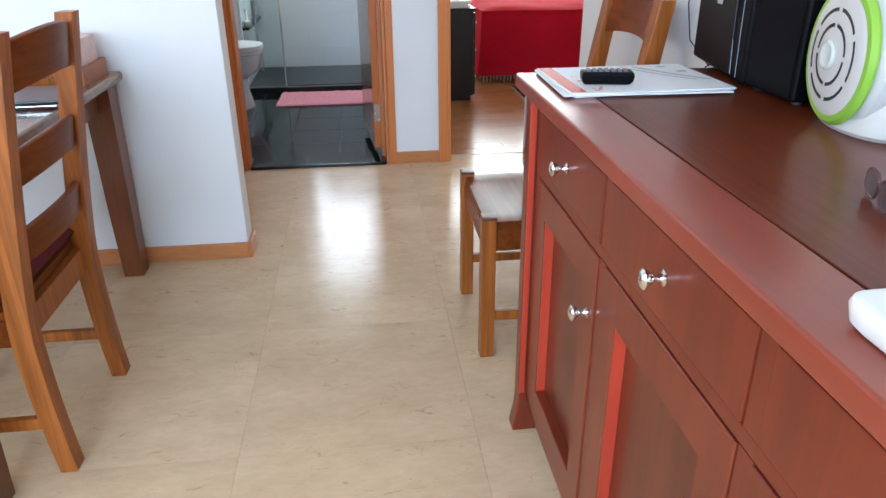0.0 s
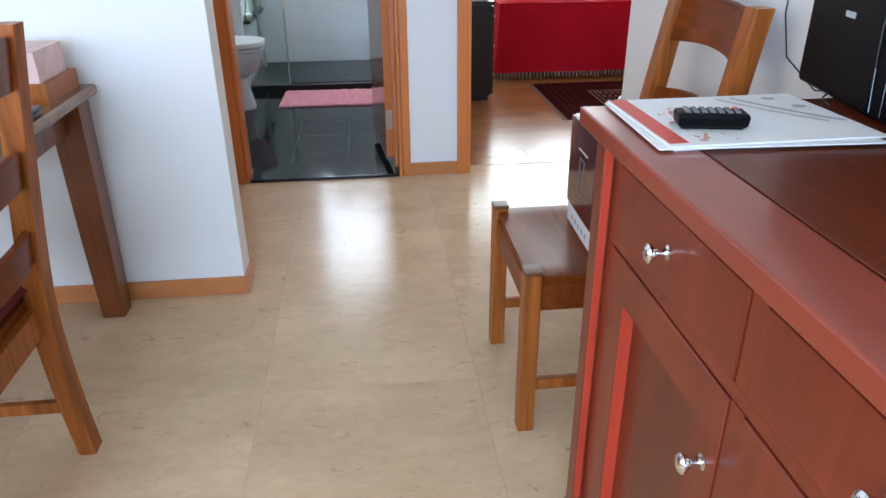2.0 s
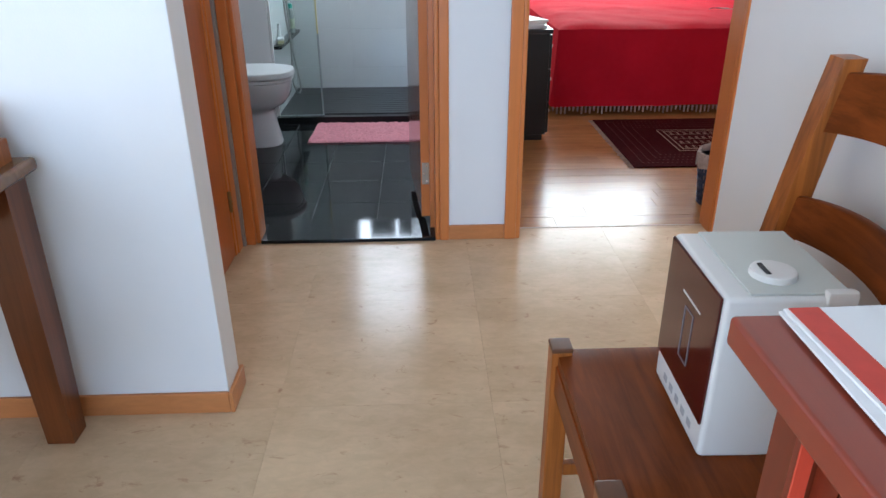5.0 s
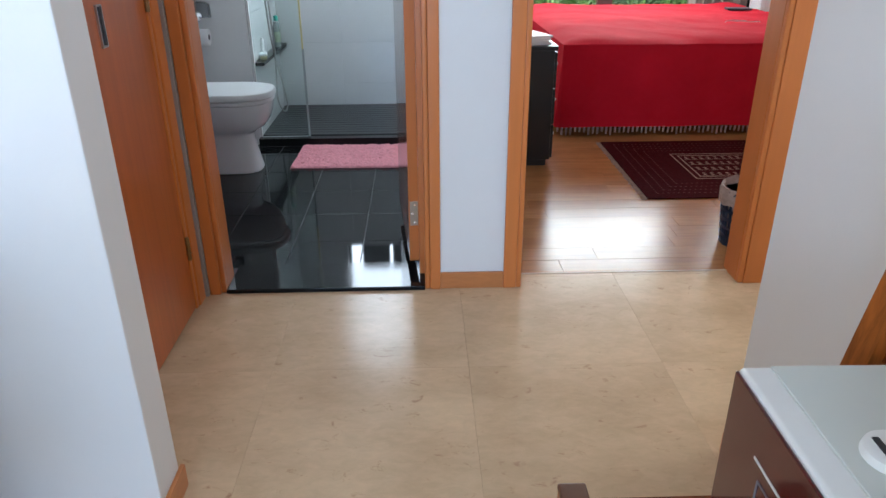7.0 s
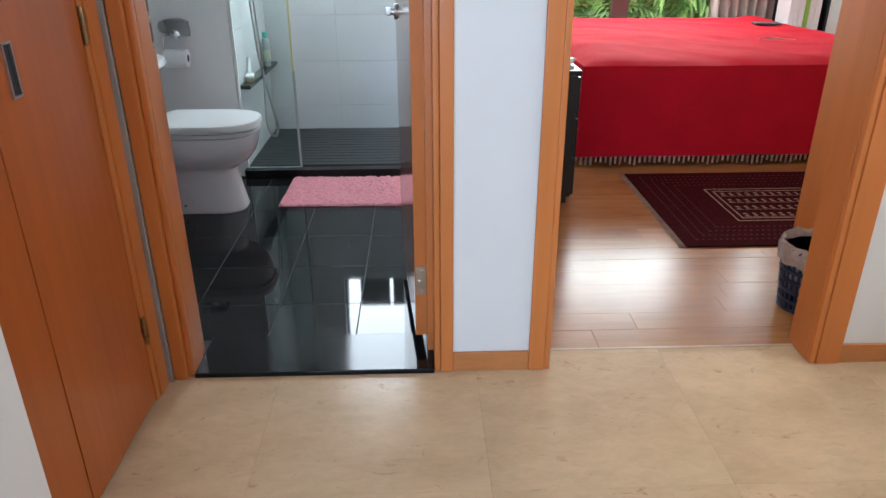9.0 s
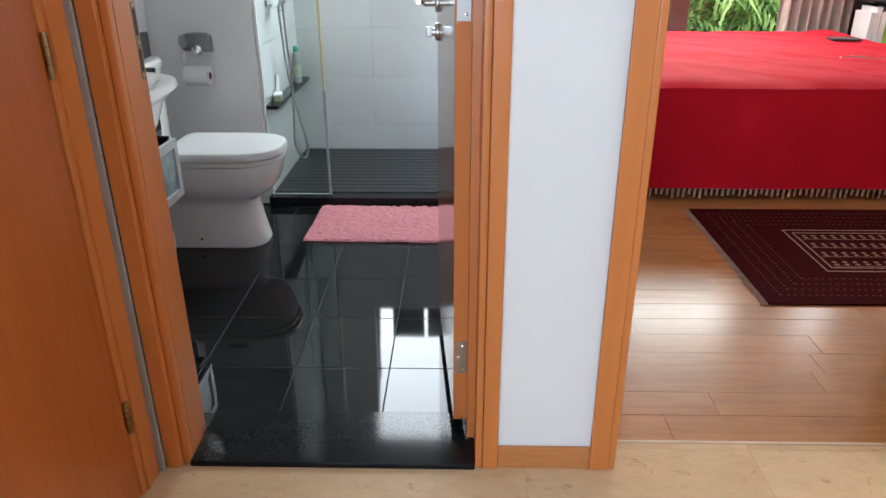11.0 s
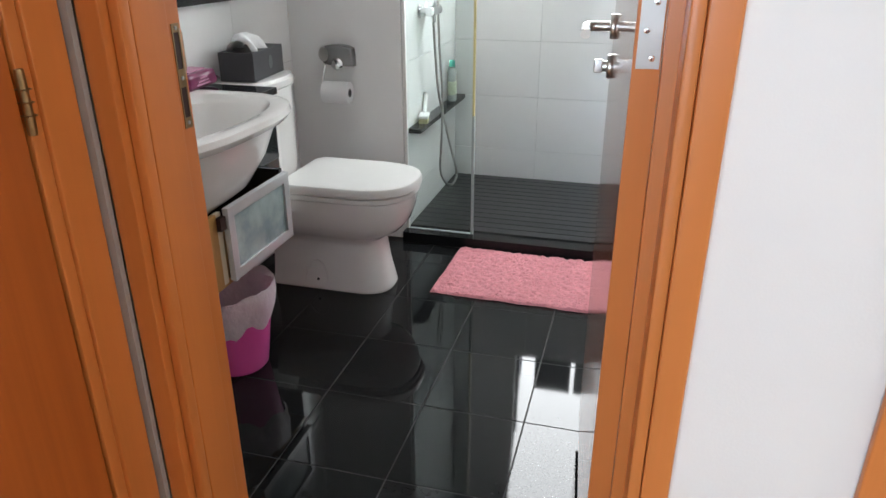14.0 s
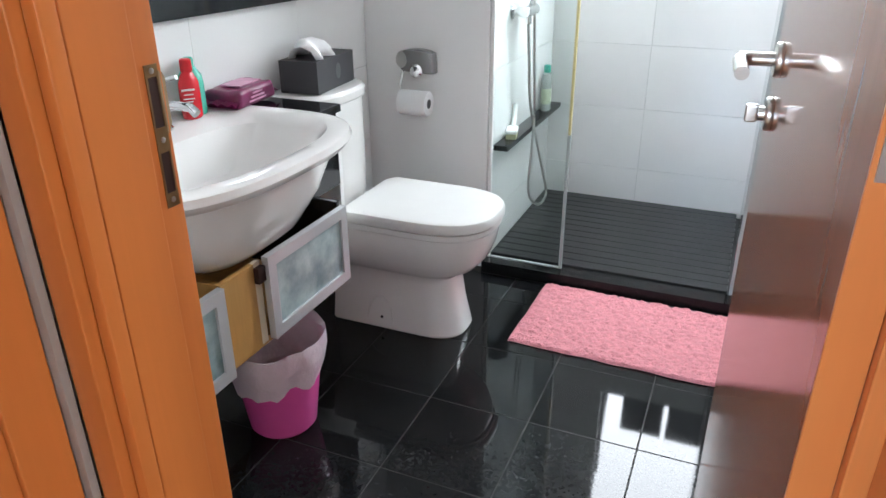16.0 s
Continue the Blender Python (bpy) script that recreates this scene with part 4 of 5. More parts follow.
wpart("bolt_cap", moved(lathe([(0.006, 0), (0.0055, 0.003)], 12), Matrix.Translation((-1.10, C - 0.112, 0.045)) @ Matrix.Rotation(radians(90), 4, "X")), M_RUBBER, wc)
single("inlet_hose", tube([(-1.43, 5.80, 0.12), (-1.40, 5.80, 0.3), (-1.41, 5.79, 0.5), (-1.44, 5.77, 0.62)], 0.006, 8), M_ORANGEP, "thin orange hose beside the toilet tank", "hose")

# wash basin
basin = thing("wash_basin", "large rounded white ceramic wash basin", "wash basin", pose(-1.2, 4.73, 0.6))


def bring(ax0, ax1, half, cy, z, n=48, p=2.7):
    """A basin ring: blunt at the wall side ax0, oval at the front ax1."""
    cx = (ax0 + ax1) / 2
    a = (ax1 - ax0) / 2
    out = []
    for i in range(n):
        t = 2 * math.pi * i / n
        c, s_ = math.cos(t), math.sin(t)
        e = p if c > 0 else 5.0
        out.append((cx + a * math.copysign(abs(c) ** (2 / e), c), cy + half * math.copysign(abs(s_) ** (2 / (p if c > 0 else 3.6)), s_), z))
    return out


B = 4.725
wpart("bowl", loft([bring(-1.30, -1.14, 0.07, B, 0.565), bring(-1.34, -1.09, 0.14, B, 0.575), bring(-1.40, -1.02, 0.235, B, 0.63), bring(-1.44, -0.975, 0.30, B, 0.71), bring(-1.447, -0.955, 0.335, B, 0.775), bring(-1.449, -0.945, 0.350, B, 0.800),
                    bring(-1.449, -0.918, 0.388, B, 0.812), bring(-1.449, -0.905, 0.397, B, 0.830), bring(-1.449, -0.910, 0.392, B, 0.846), bring(-1.447, -0.930, 0.376, B, 0.852), bring(-1.395, -0.962, 0.335, B, 0.848),
                    bring(-1.33, -0.985, 0.305, B, 0.825), bring(-1.315, -1.01, 0.28, B, 0.77), bring(-1.29, -1.06, 0.215, B, 0.715), bring(-1.24, -1.14, 0.09, B, 0.695), bring(-1.215, -1.185, 0.02, B, 0.692)]), M_CERAM, basin)
wpart("drain", moved(lathe([(0.022, 0), (0.022, 0.003), (0.012, 0.004)], 20), Matrix.Translation((-1.20, B, 0.693))), M_CHROME, basin)
tap = thing("basin_tap", "chrome basin mixer tap", "tap", pose(-1.385, 4.80, 0.848))
part("body", lathe([(0.026, 0), (0.027, 0.006), (0.021, 0.012), (0.020, 0.085), (0.024, 0.090), (0.022, 0.108), (0.004, 0.112)], 24), M_CHROME, tap)
part("spout", tube([(0, 0, 0.05), (0.05, 0, 0.068), (0.10, 0, 0.066), (0.118, 0, 0.052)], 0.012, 14), M_CHROME, tap)
part("lever", tube([(0, 0, 0.108), (0.01, 0, 0.124), (0.07, 0, 0.138)], 0.006, 10), M_CHROME, tap)

# vanity with the low aluminium doors
van = thing("vanity_cabinet", "black vanity cabinet with open frosted glass door", "cabinet", pose(-1.28, 4.78, 0.37))
wpart("worktop", box(-1.449, 5.112, 0.820, -1.125, 5.245, 0.843, 0.003), M_BLACKG, van, "gloss black worktop")
wpart("side", box(-1.449, 5.220, 0.40, -1.130, 5.240, 0.820, 0.002), M_PLASTW, van)
wpart("fascia", box(-1.144, 5.05, 0.60, -1.128, 5.220, 0.820, 0.002), M_BLACKG, van)
wpart("base", boxes((-1.449, 4.25, 0.372, -1.03, 5.05, 0.39), (-1.449, 4.25, 0.39, -1.43, 5.03, 0.56)), M_HONEY, van)
wpart("end_panel", box(-1.449, 5.032, 0.39, -1.03, 5.05, 0.62, 0.002), M_BLACKG, van, "gloss black end panel")
wpart("divider", box(-1.40, 4.585, 0.39, -1.035, 4.605, 0.56, 0.001), M_HONEY, van, "honey coloured board")
wpart("inner_board", box(-1.035, 4.52, 0.385, -1.02, 4.638, 0.605, 0.001), M_HONEY, van)
wpart("inner_strip", box(-1.035, 4.640, 0.385, -1.022, 4.664, 0.605, 0.001), mat("cream_edge", (0.70, 0.62, 0.48), 0.5, var=0.1), van, "cream board edge")


def alu_door(y0, y1, z0, z1, x, tilt):
    w = 0.030
    d = wpart("door", boxes((x - 0.018, y0, z0, x, y0 + w, z1), (x - 0.018, y1 - w, z0, x, y1, z1), (x - 0.018, y0 + w, z0, x, y1 - w, z0 + w), (x - 0.018, y0 + w, z1 - w, x, y1 - w, z1)), M_ALU, van, "satin aluminium door frame")
    wpart("pane", box(x - 0.012, y0 + w, z0 + w, x - 0.007, y1 - w, z1 - w), M_FROST, d, "frosted glass pane")
    return d


dr = alu_door(4.665, 5.03, 0.392, 0.615, -0.998, 0)
wpart("hinge", box(-1.022, 4.636, 0.555, -1.006, 4.664, 0.595, 0.002), M_GAP, dr, "dark cabinet hinge")
alu_door(4.215, 4.515, 0.375, 0.605, -1.005, 0)

mir = thing("mirror_cabinet", "wall mirror with black lower edge", "mirror", pose(-1.44, 4.9, 1.10))
wpart("frame", box(-1.449, 4.12, 1.10, -1.425, 5.62, 1.16, 0.003), M_BLACKG, mir, "gloss black lower frame")
wpart("mirror", box(-1.449, 4.12, 1.163, -1.43, 5.62, 1.95, 0.002), mat("mirror_glass", (0.9, 0.9, 0.9), 0.02, metal=1.0, var=0.0), mir)

# small things beside the basin
tis = thing("tissue_carton", "charcoal tissue carton with white tissue on toilet tank", "tissue box", pose(-1.350, 5.485, 0.832, 0, 0, 5) @ Matrix.Scale(1.17, 4))
part("carton", box(-0.058, -0.115, 0.0, 0.058, 0.115, 0.088, 0.002), M_SLATE, tis)
bm = bmesh.new()
n = 8
g = [[bm.verts.new((-0.035 + 0.07 * i / n + 0.01 * math.sin(j * 1.3), -0.05 + 0.10 * j / n, 0.087 + 0.052 * math.sin(math.pi * i / n) ** 0.6 * (0.5 + 0.5 * math.sin(0.4 + 2.4 * j / n)) + 0.006 * noise.noise((i * 0.8, j * 0.9, 1)))) for j in range(n + 1)] for i in range(n + 1)]
for i in range(n):
    for j in range(n):
        bm.faces.new((g[i][j], g[i + 1][j], g[i + 1][j + 1], g[i][j + 1]))
bmesh.ops.transform(bm, matrix=Matrix.Translation((0, -0.025, 0)) @ Matrix.Translation((0, 0, 0.087)) @ Matrix.Shear("XY", 4, (0.0, -0.35)) @ Matrix.Diagonal((1.25, 1.2, 1.0, 1)) @ Matrix.Translation((0, 0, -0.087)), verts=bm.verts)
tp = part("tissue", bm, M_PAPER, tis, "pulled white tissue")
so = tp.modifiers.new("thick", "SOLIDIFY")
so.thickness = 0.0015
part("badge", moved(lathe([(0.022, 0), (0.022, 0.0006)], 24, 1.0, 0.7), Matrix.Translation((0.0585, 0.01, 0.045)) @ Matrix.Rotation(radians(90), 4, "Y")), mat("grey_emblem", (0.13, 0.13, 0.14), 0.4), tis)
pk = thing("wipes_packet", "magenta soft packet beside the basin", "packet", pose(-1.392, 5.128, 0.850, 0, 0, 6) @ Matrix.Scale(1.15, 4))
pkb = box(-0.052, -0.088, 0.0, 0.052, 0.088, 0.046, 0.013, 3)
bmesh.ops.subdivide_edges(pkb, edges=[e for e in pkb.edges if e.calc_length() > 0.05], cuts=6, use_grid_fill=True)
for v in pkb.verts:
    if v.co.z > 0.004:
        v.co += Vector((0.004 * noise.noise(v.co * 30), 0.004 * noise.noise(v.co * 34 + Vector((3, 0, 0))), 0.005 * noise.noise(v.co * 26 + Vector((0, 7, 0)))))
body = part("packet", pkb, M_WINE, pk)
for sgn in (-1, 1):
    crimp = bmesh.new()
    rows = []
    for i in range(11):
        x = -0.05 + 0.01 * i
        rows.append([(x, sgn * 0.084, 0.020 + 0.003 * math.sin(i * 1.9)), (x, sgn * 0.104, 0.014 + 0.004 * math.sin(i * 2.3)), (x, sgn * 0.104, 0.0155 + 0.004 * math.sin(i * 2.3)), (x, sgn * 0.084, 0.0225 + 0.003 * math.sin(i * 1.9))])
    part("crimped_end", loft(rows), M_WINE, body)
M_PLABEL = mat("pale_pink_label", (0.65, 0.30, 0.45), 0.4, var=0.4, scale=30)
part("label", box(-0.028, -0.045, 0.047, 0.030, 0.055, 0.0505, 0.001), M_PLABEL, pk)
for k in range(3):
    part("print_bar", box(0.0535, -0.05 + 0.01 * k, 0.012 + 0.009 * k, 0.0558, 0.03 - 0.008 * k, 0.016 + 0.009 * k), M_PLABEL, pk)


def bottle(name, m, profile, material, cap, label, sx=1.0, sy=1.0):
    b = thing(name, label, "bottle", m)
    part("bottle", lathe(profile, 28, sx, sy), material, b)
    zc = profile[-1][1]
    part("cap", moved(lathe([(0.013, 0), (0.014, 0.002), (0.0135, 0.026), (0.010, 0.029)], 20), Matrix.Translation((0, 0, zc))), cap, b)
    return b


rb = bottle("soap_bottle", pose(-1.400, 4.930, 0.848) @ Matrix.Scale(1.12, 4), [(0.024, 0), (0.028, 0.004), (0.029, 0.05), (0.028, 0.085), (0.018, 0.105), (0.012, 0.112)], M_REDB, M_REDB, "red plastic soap bottle with white label", 0.7, 1.0)
for k, (z, w) in enumerate(((0.070, 0.030), (0.060, 0.022), (0.050, 0.026), (0.043, 0.018))):
    part("print_bar", moved(box(0.0, -w / 2, 0.0, 0.0012, w / 2, 0.0045 if k == 0 else 0.0025), Matrix.Translation((0.0203 * math.cos(-0.8) + 0.001, 0.029 * math.sin(-0.8), z)) @ Matrix.Rotation(-0.62, 4, "Z")), M_PAPER, rb, "white printed bar")
bottle("mouthwash_bottle", pose(-1.425, 4.968, 0.848) @ Matrix.Diagonal((1, 1, 0.86, 1)), [(0.030, 0), (0.033, 0.004), (0.033, 0.10), (0.030, 0.125), (0.018, 0.145), (0.016, 0.15)], M_TEAL, M_TEAL, "teal plastic bottle with teal cap")

# paper roll holder
tph = thing("toilet_paper_holder", "silver cover with chrome lock and white paper roll", "paper holder", pose(-1.215, 5.998, 0.84))
cover = [(-0.040, -0.036), (-0.060, -0.030), (-0.073, -0.010), (-0.076, 0.014), (-0.068, 0.034), (-0.050, 0.045), (-0.020, 0.050), (0.020, 0.050), (0.050, 0.046), (0.072, 0.036), (0.076, 0.0), (0.076, -0.040), (0.030, -0.040)]
part("cover", loft([[(x * f, y, z * f) for x, z in cover] for f, y in ((1.0, 0.0), (1.0, -0.036), (0.97, -0.043), (0.90, -0.047))]), mat("silver_grey_plastic", (0.30, 0.30, 0.30), 0.22, metal=0.6), tph)
part("end_cap", moved(lathe([(0.001, 0.004), (0.030, 0.002), (0.033, -0.004), (0.033, -0.03)], 24, 0.75, 1.0), Matrix.Translation((-0.056, -0.047, 0.010)) @ Matrix.Rotation(radians(90), 4, "X")), M_STEEL, tph, "polished rounded end")
part("lock", moved(lathe([(0.026, 0), (0.027, 0.004), (0.020, 0.014), (0.001, 0.018)], 28), Matrix.Translation((0.005, -0.044, -0.030)) @ Matrix.Rotation(radians(90), 4, "X")), M_CHROME, tph, "round chrome lock")
part("bracket", tube([(-0.06, -0.02, -0.03), (-0.064, -0.045, -0.09), (-0.064, -0.05, -0.152), (0.06, -0.05, -0.152)], 0.004, 8), M_CHROME, tph)
roll = moved(lathe([(0.018, -0.06), (0.046, -0.06), (0.048, -0.057), (0.048, 0.057), (0.046, 0.06), (0.018, 0.06), (0.018, 0.055)], 32), Matrix.Translation((0.0, -0.05, -0.152)) @ Matrix.Rotation(radians(90), 4, "Y"))
rl = part("paper_roll", roll, M_PAPER, tph, "white paper roll")
part("core", moved(lathe([(0.0185, 0.0600), (0.0185, 0.0606)], 20), Matrix.Translation((0.0, -0.05, -0.152)) @ Matrix.Rotation(radians(90), 4, "Y")), M_RUBBER, rl)

# bin
pb = thing("waste_bin", "pink translucent plastic bin with white liner", "waste bin", pose(-1.125, 4.815, 0))
part("tub", lathe([(0.088, 0), (0.096, 0.010), (0.128, 0.255), (0.134, 0.258), (0.134, 0.268), (0.127, 0.268), (0.094, 0.02), (0.001, 0.015)], 40), M_PINKP, pb)
bm = bmesh.new()
rings = []
nn = 44
for k, (r, z) in enumerate(((0.127, 0.190), (0.136, 0.222), (0.1405, 0.25), (0.140, 0.292), (0.126, 0.284), (0.110, 0.19), (0.098, 0.12))):
    row = []
    for i in range(nn):
        a = 2 * math.pi * i / nn
        w = noise.noise((math.cos(a) * 3, math.sin(a) * 3, k * 0.6))
        rr = r + (0.010 * abs(w) if k < 4 else 0.012 * w)
        fold = 0.035 * math.cos(a + 1.7)
        zz = z - (fold if k == 0 else fold * 0.4 if k == 1 else -0.012 * math.cos(a - 0.6) if k == 3 else 0) + (0.05 * noise.noise((math.cos(a) * 2.2, math.sin(a) * 2.2, 9)) if k == 0 else 0.05 * noise.noise((math.cos(a) * 2.2, math.sin(a) * 2.2, 9)) if k == 1 else 0.022 * w)
        row.append(bm.verts.new((rr * math.cos(a), rr * math.sin(a), zz)))
    rings.append(row)
for a, b in zip(rings, rings[1:]):
    for i in range(nn):
        bm.faces.new((a[i], a[(i + 1) % nn], b[(i + 1) % nn], b[i]))
part("liner", bm, M_BAG, pb, "crumpled white bin liner")

# bath mat
bm = bmesh.new()
nx, ny = 96, 66
mx0, mx1, my0, my1 = -0.655, 0.175, 5.475, 5.945
grid = []
for i in range(nx + 1):
    row = []
    for j in range(ny + 1):
        x, y = mx0 + (mx1 - mx0) * i / nx, my0 + (my1 - my0) * j / ny
        edge = i in (0, nx) or j in (0, ny)
        z = 0.003 if edge else 0.012 + 0.007 * noise.noise((x * 55, y * 55, 0)) + random.uniform(-0.003, 0.003)
        row.append(bm.verts.new((x + 0.02 * (y - my0) + 0.006 * noise.noise((x * 12, y * 12, 3)), y + 0.007 * noise.noise((x * 12, y * 12, 7)) - 0.02 * (x - mx0), z)))
    grid.append(row)
for i in range(nx):
    for j in range(ny):
        bm.faces.new((grid[i][j], grid[i + 1][j], grid[i + 1][j + 1], grid[i][j + 1]))
bmat = thing("bath_mat", "rectangular pink chenille bath mat on black tiles", "bath mat", pose(-0.25, 5.7, 0))
wpart("tufted_top", bm, M_PINK, bmat)
wpart("backing", moved(box(-0.41, -0.228, 0.0005, 0.41, 0.228, 0.006, 0.002), Matrix.Translation((-0.238, 5.705, 0)) @ Matrix.Rotation(radians(-0.9), 4, "Z")), M_PINK, bmat)

# shower
kerb = structure("shower_kerb", boxes((-0.928, 5.955, -0.004, 0.298, 6.010, 0.048), (-0.928, 6.010, -0.004, 0.298, 6.050, 0.040)), M_BLACKT, "low black granite shower kerb", "kerb")
structure("shower_floor", box(-0.93, 6.05, -0.004, 0.30, 6.93, 0.022), M_RUBBER, "recessed shower floor", "floor")
deck = thing("shower_deck", "slatted black shower deck", "shower deck", pose(-0.32, 6.49, 0.022))
for k in range(14):
    y = 6.062 + k * 0.0618
    wpart("slat", box(-0.925, y, 0.022, 0.03, y + 0.0595, 0.046, 0.0025, 1), M_SLAT, deck)
sg = thing("shower_screen", "clear glass shower screen with yellowed seal", "shower screen", pose(-0.77, 6.028, 0.04))
pane = wpart("pane", box(-0.926, 6.022, 0.042, -0.614, 6.031, 2.02, 0.001), M_GLASS, sg, "clear glass pane")
pane.visible_shadow = False
wpart("seal", box(-0.616, 6.019, 0.60, -0.606, 6.034, 2.02, 0.002), M_YEL, sg, "yellowed plastic edge seal")
wpart("seal", box(-0.6170, 6.018, 0.042, -0.605, 6.035, 0.60, 0.002), M_SEAL, sg, "clear plastic edge seal")
wpart("rail", box(-0.926, 6.019, 0.0405, -0.614, 6.034, 0.048, 0.002), M_SEAL, sg)
wpart("channel", box(-0.929, 6.015, 0.042, -0.916, 6.037, 2.02, 0.002), M_PLASTW, sg, "pale wall channel")
sd = thing("shower_door", "clear glass shower door swung inwards", "shower door", pose(0.04, 6.05, 0.05))
pane = wpart("pane", box(0.040, 6.06, 0.052, 0.049, 6.72, 2.02, 0.001), M_GLASS, sd, "clear glass pane")
pane.visible_shadow = False
for z in (0.22, 1.75):
    wpart("hinge", box(0.034, 6.052, z - 0.035, 0.055, 6.11, z + 0.035, 0.003), M_CHROME, sd, "chrome hinge")
wpart("hinge_post", box(0.036, 6.046, 0.04, 0.053, 6.058, 2.02, 0.002), M_SEAL, sd)

structure("shower_ledge", box(-0.932, 6.08, 0.490, -0.870, 6.928, 0.512, 0.002), M_BLACKT, "narrow black stone ledge in shower", "ledge")
mixer = thing("shower_mixer", "chrome wall shower mixer with hand shower", "shower mixer", pose(-0.93, 6.32, 1.01))
part("body", moved(lathe([(0.022, -0.07), (0.024, -0.066), (0.024, 0.066), (0.022, 0.07)], 24), Matrix.Translation((0.055, 0, 0)) @ Matrix.Rotation(radians(90), 4, "X")), M_CHROME, mixer)
for y in (-0.05, 0.05):
    part("rose", moved(lathe([(0.030, 0), (0.031, 0.004), (0.014, 0.012), (0.013, 0.05)], 24), Matrix.Translation((0, y, 0)) @ Matrix.Rotation(radians(90), 4, "Y")), M_CHROME, mixer)
part("lever", tube([(0.055, 0, 0.02), (0.065, -0.005, 0.045), (0.10, -0.05, 0.075)], 0.009, 12), M_CHROME, mixer)
part("spout_nut", moved(lathe([(0.013, 0), (0.013, -0.03)], 16), Matrix.Translation((0.055, -0.01, -0.02))), M_CHROME, mixer)
hang_pts = [Vector(p) for p in ((0.055, -0.006, -0.05), (0.056, 0.02, -0.20), (0.056, 0.06, -0.36), (0.056, 0.14, -0.50), (0.056, 0.30, -0.72), (0.056, 0.42, -0.88), (0.056, 0.43, -0.935), (0.056, 0.33, -0.945),
                                (0.056, 0.20, -0.89), (0.056, 0.10, -0.79), (0.066, 0.09, -0.62), (0.068, 0.10, -0.42), (0.066, 0.06, -0.2), (0.07, 0.02, 0.05), (0.07, 0.0, 0.5))]
hp = []
for a in range(len(hang_pts) - 1):
    p0, p1, p2, p3 = hang_pts[max(a - 1, 0)], hang_pts[a], hang_pts[a + 1], hang_pts[min(a + 2, len(hang_pts) - 1)]
    for k in range(5):
        u = k / 5
        hp.append(0.5 * (2 * p1 + (p2 - p0) * u + (2 * p0 - 5 * p1 + 4 * p2 - p3) * u * u + (3 * p1 - p0 - 3 * p2 + p3) * u ** 3))
part("hose", tube(hp, 0.0065, 8), M_STEEL, mixer, "ribbed steel hose")
bt = bottle("shampoo_bottle", pose(-0.898, 6.74, 0.512) @ Matrix.Scale(1.15, 4), [(0.026, 0), (0.029, 0.004), (0.029, 0.12), (0.024, 0.15), (0.014, 0.156)], mat("clear_grey_bottle", (0.42, 0.46, 0.44), 0.15, var=0.2), M_TEAL, "clear shampoo bottle with green cap", 0.7, 1.1)
part("label", moved(lathe([(0.0294, 0.03), (0.0297, 0.032), (0.0297, 0.09), (0.0294, 0.092)], 28, 0.7, 1.1), Matrix()), mat("pale_green_label", (0.55, 0.62, 0.45), 0.4, var=0.4, scale=40), bt)
br = thing("scrub_brush", "pale yellow scrubbing brush on shower ledge", "brush", pose(-0.898, 6.22, 0.512, 0, 0, 12))
part("head", box(-0.025, -0.045, 0.022, 0.025, 0.045, 0.040, 0.008, 3), M_PLASTW, br)
part("bristles", box(-0.022, -0.042, 0.0, 0.022, 0.042, 0.023, 0.003), mat("yellow_bristle", (0.65, 0.60, 0.35), 0.8, var=0.4, scale=90, bump=0.5, bscale=300), br)
part("handle", tube([(0, 0.03, 0.035), (0.0, 0.065, 0.05), (0.0, 0.10, 0.085), (0.0, 0.115, 0.115)], 0.010, 12), M_PLASTW, br)

# bathroom window
bw = thing("window_1", "high bathroom window with grey frame", "window", pose(-0.2, 7.0, 1.15), kind="structure")
wpart("window_sill", box(-0.52, 6.925, 1.13, 0.12, 7.08, 1.15, 0.003), M_WTILE, bw)
wpart("window_frame", boxes((-0.52, 6.975, 1.15, -0.50, 6.99, 2.3), (0.10, 6.975, 1.15, 0.12, 6.99, 2.3), (-0.50, 6.975, 2.28, 0.10, 6.99, 2.3), (-0.50, 6.975, 1.15, 0.10, 6.99, 1.165),
                            (-0.395, 6.96, 1.165, -0.165, 6.975, 1.40), (-0.14, 6.96, 1.165, 0.10, 6.975, 1.40)), mat("grey_frame", (0.22, 0.23, 0.24), 0.4), bw)

# ---- bedroom ----
bed = thing("bed", "large bed under a plain red bedspread", "bed", pose(2.1, 7.2, 0))
wpart("base", box(1.10, 6.20, 0.05, 3.10, 8.30, 0.34, 0.02), M_NAVY, bed)
wpart("mattress", box(1.08, 6.17, 0.34, 3.12, 8.33, 0.585, 0.05, 4), M_PAPER, bed)


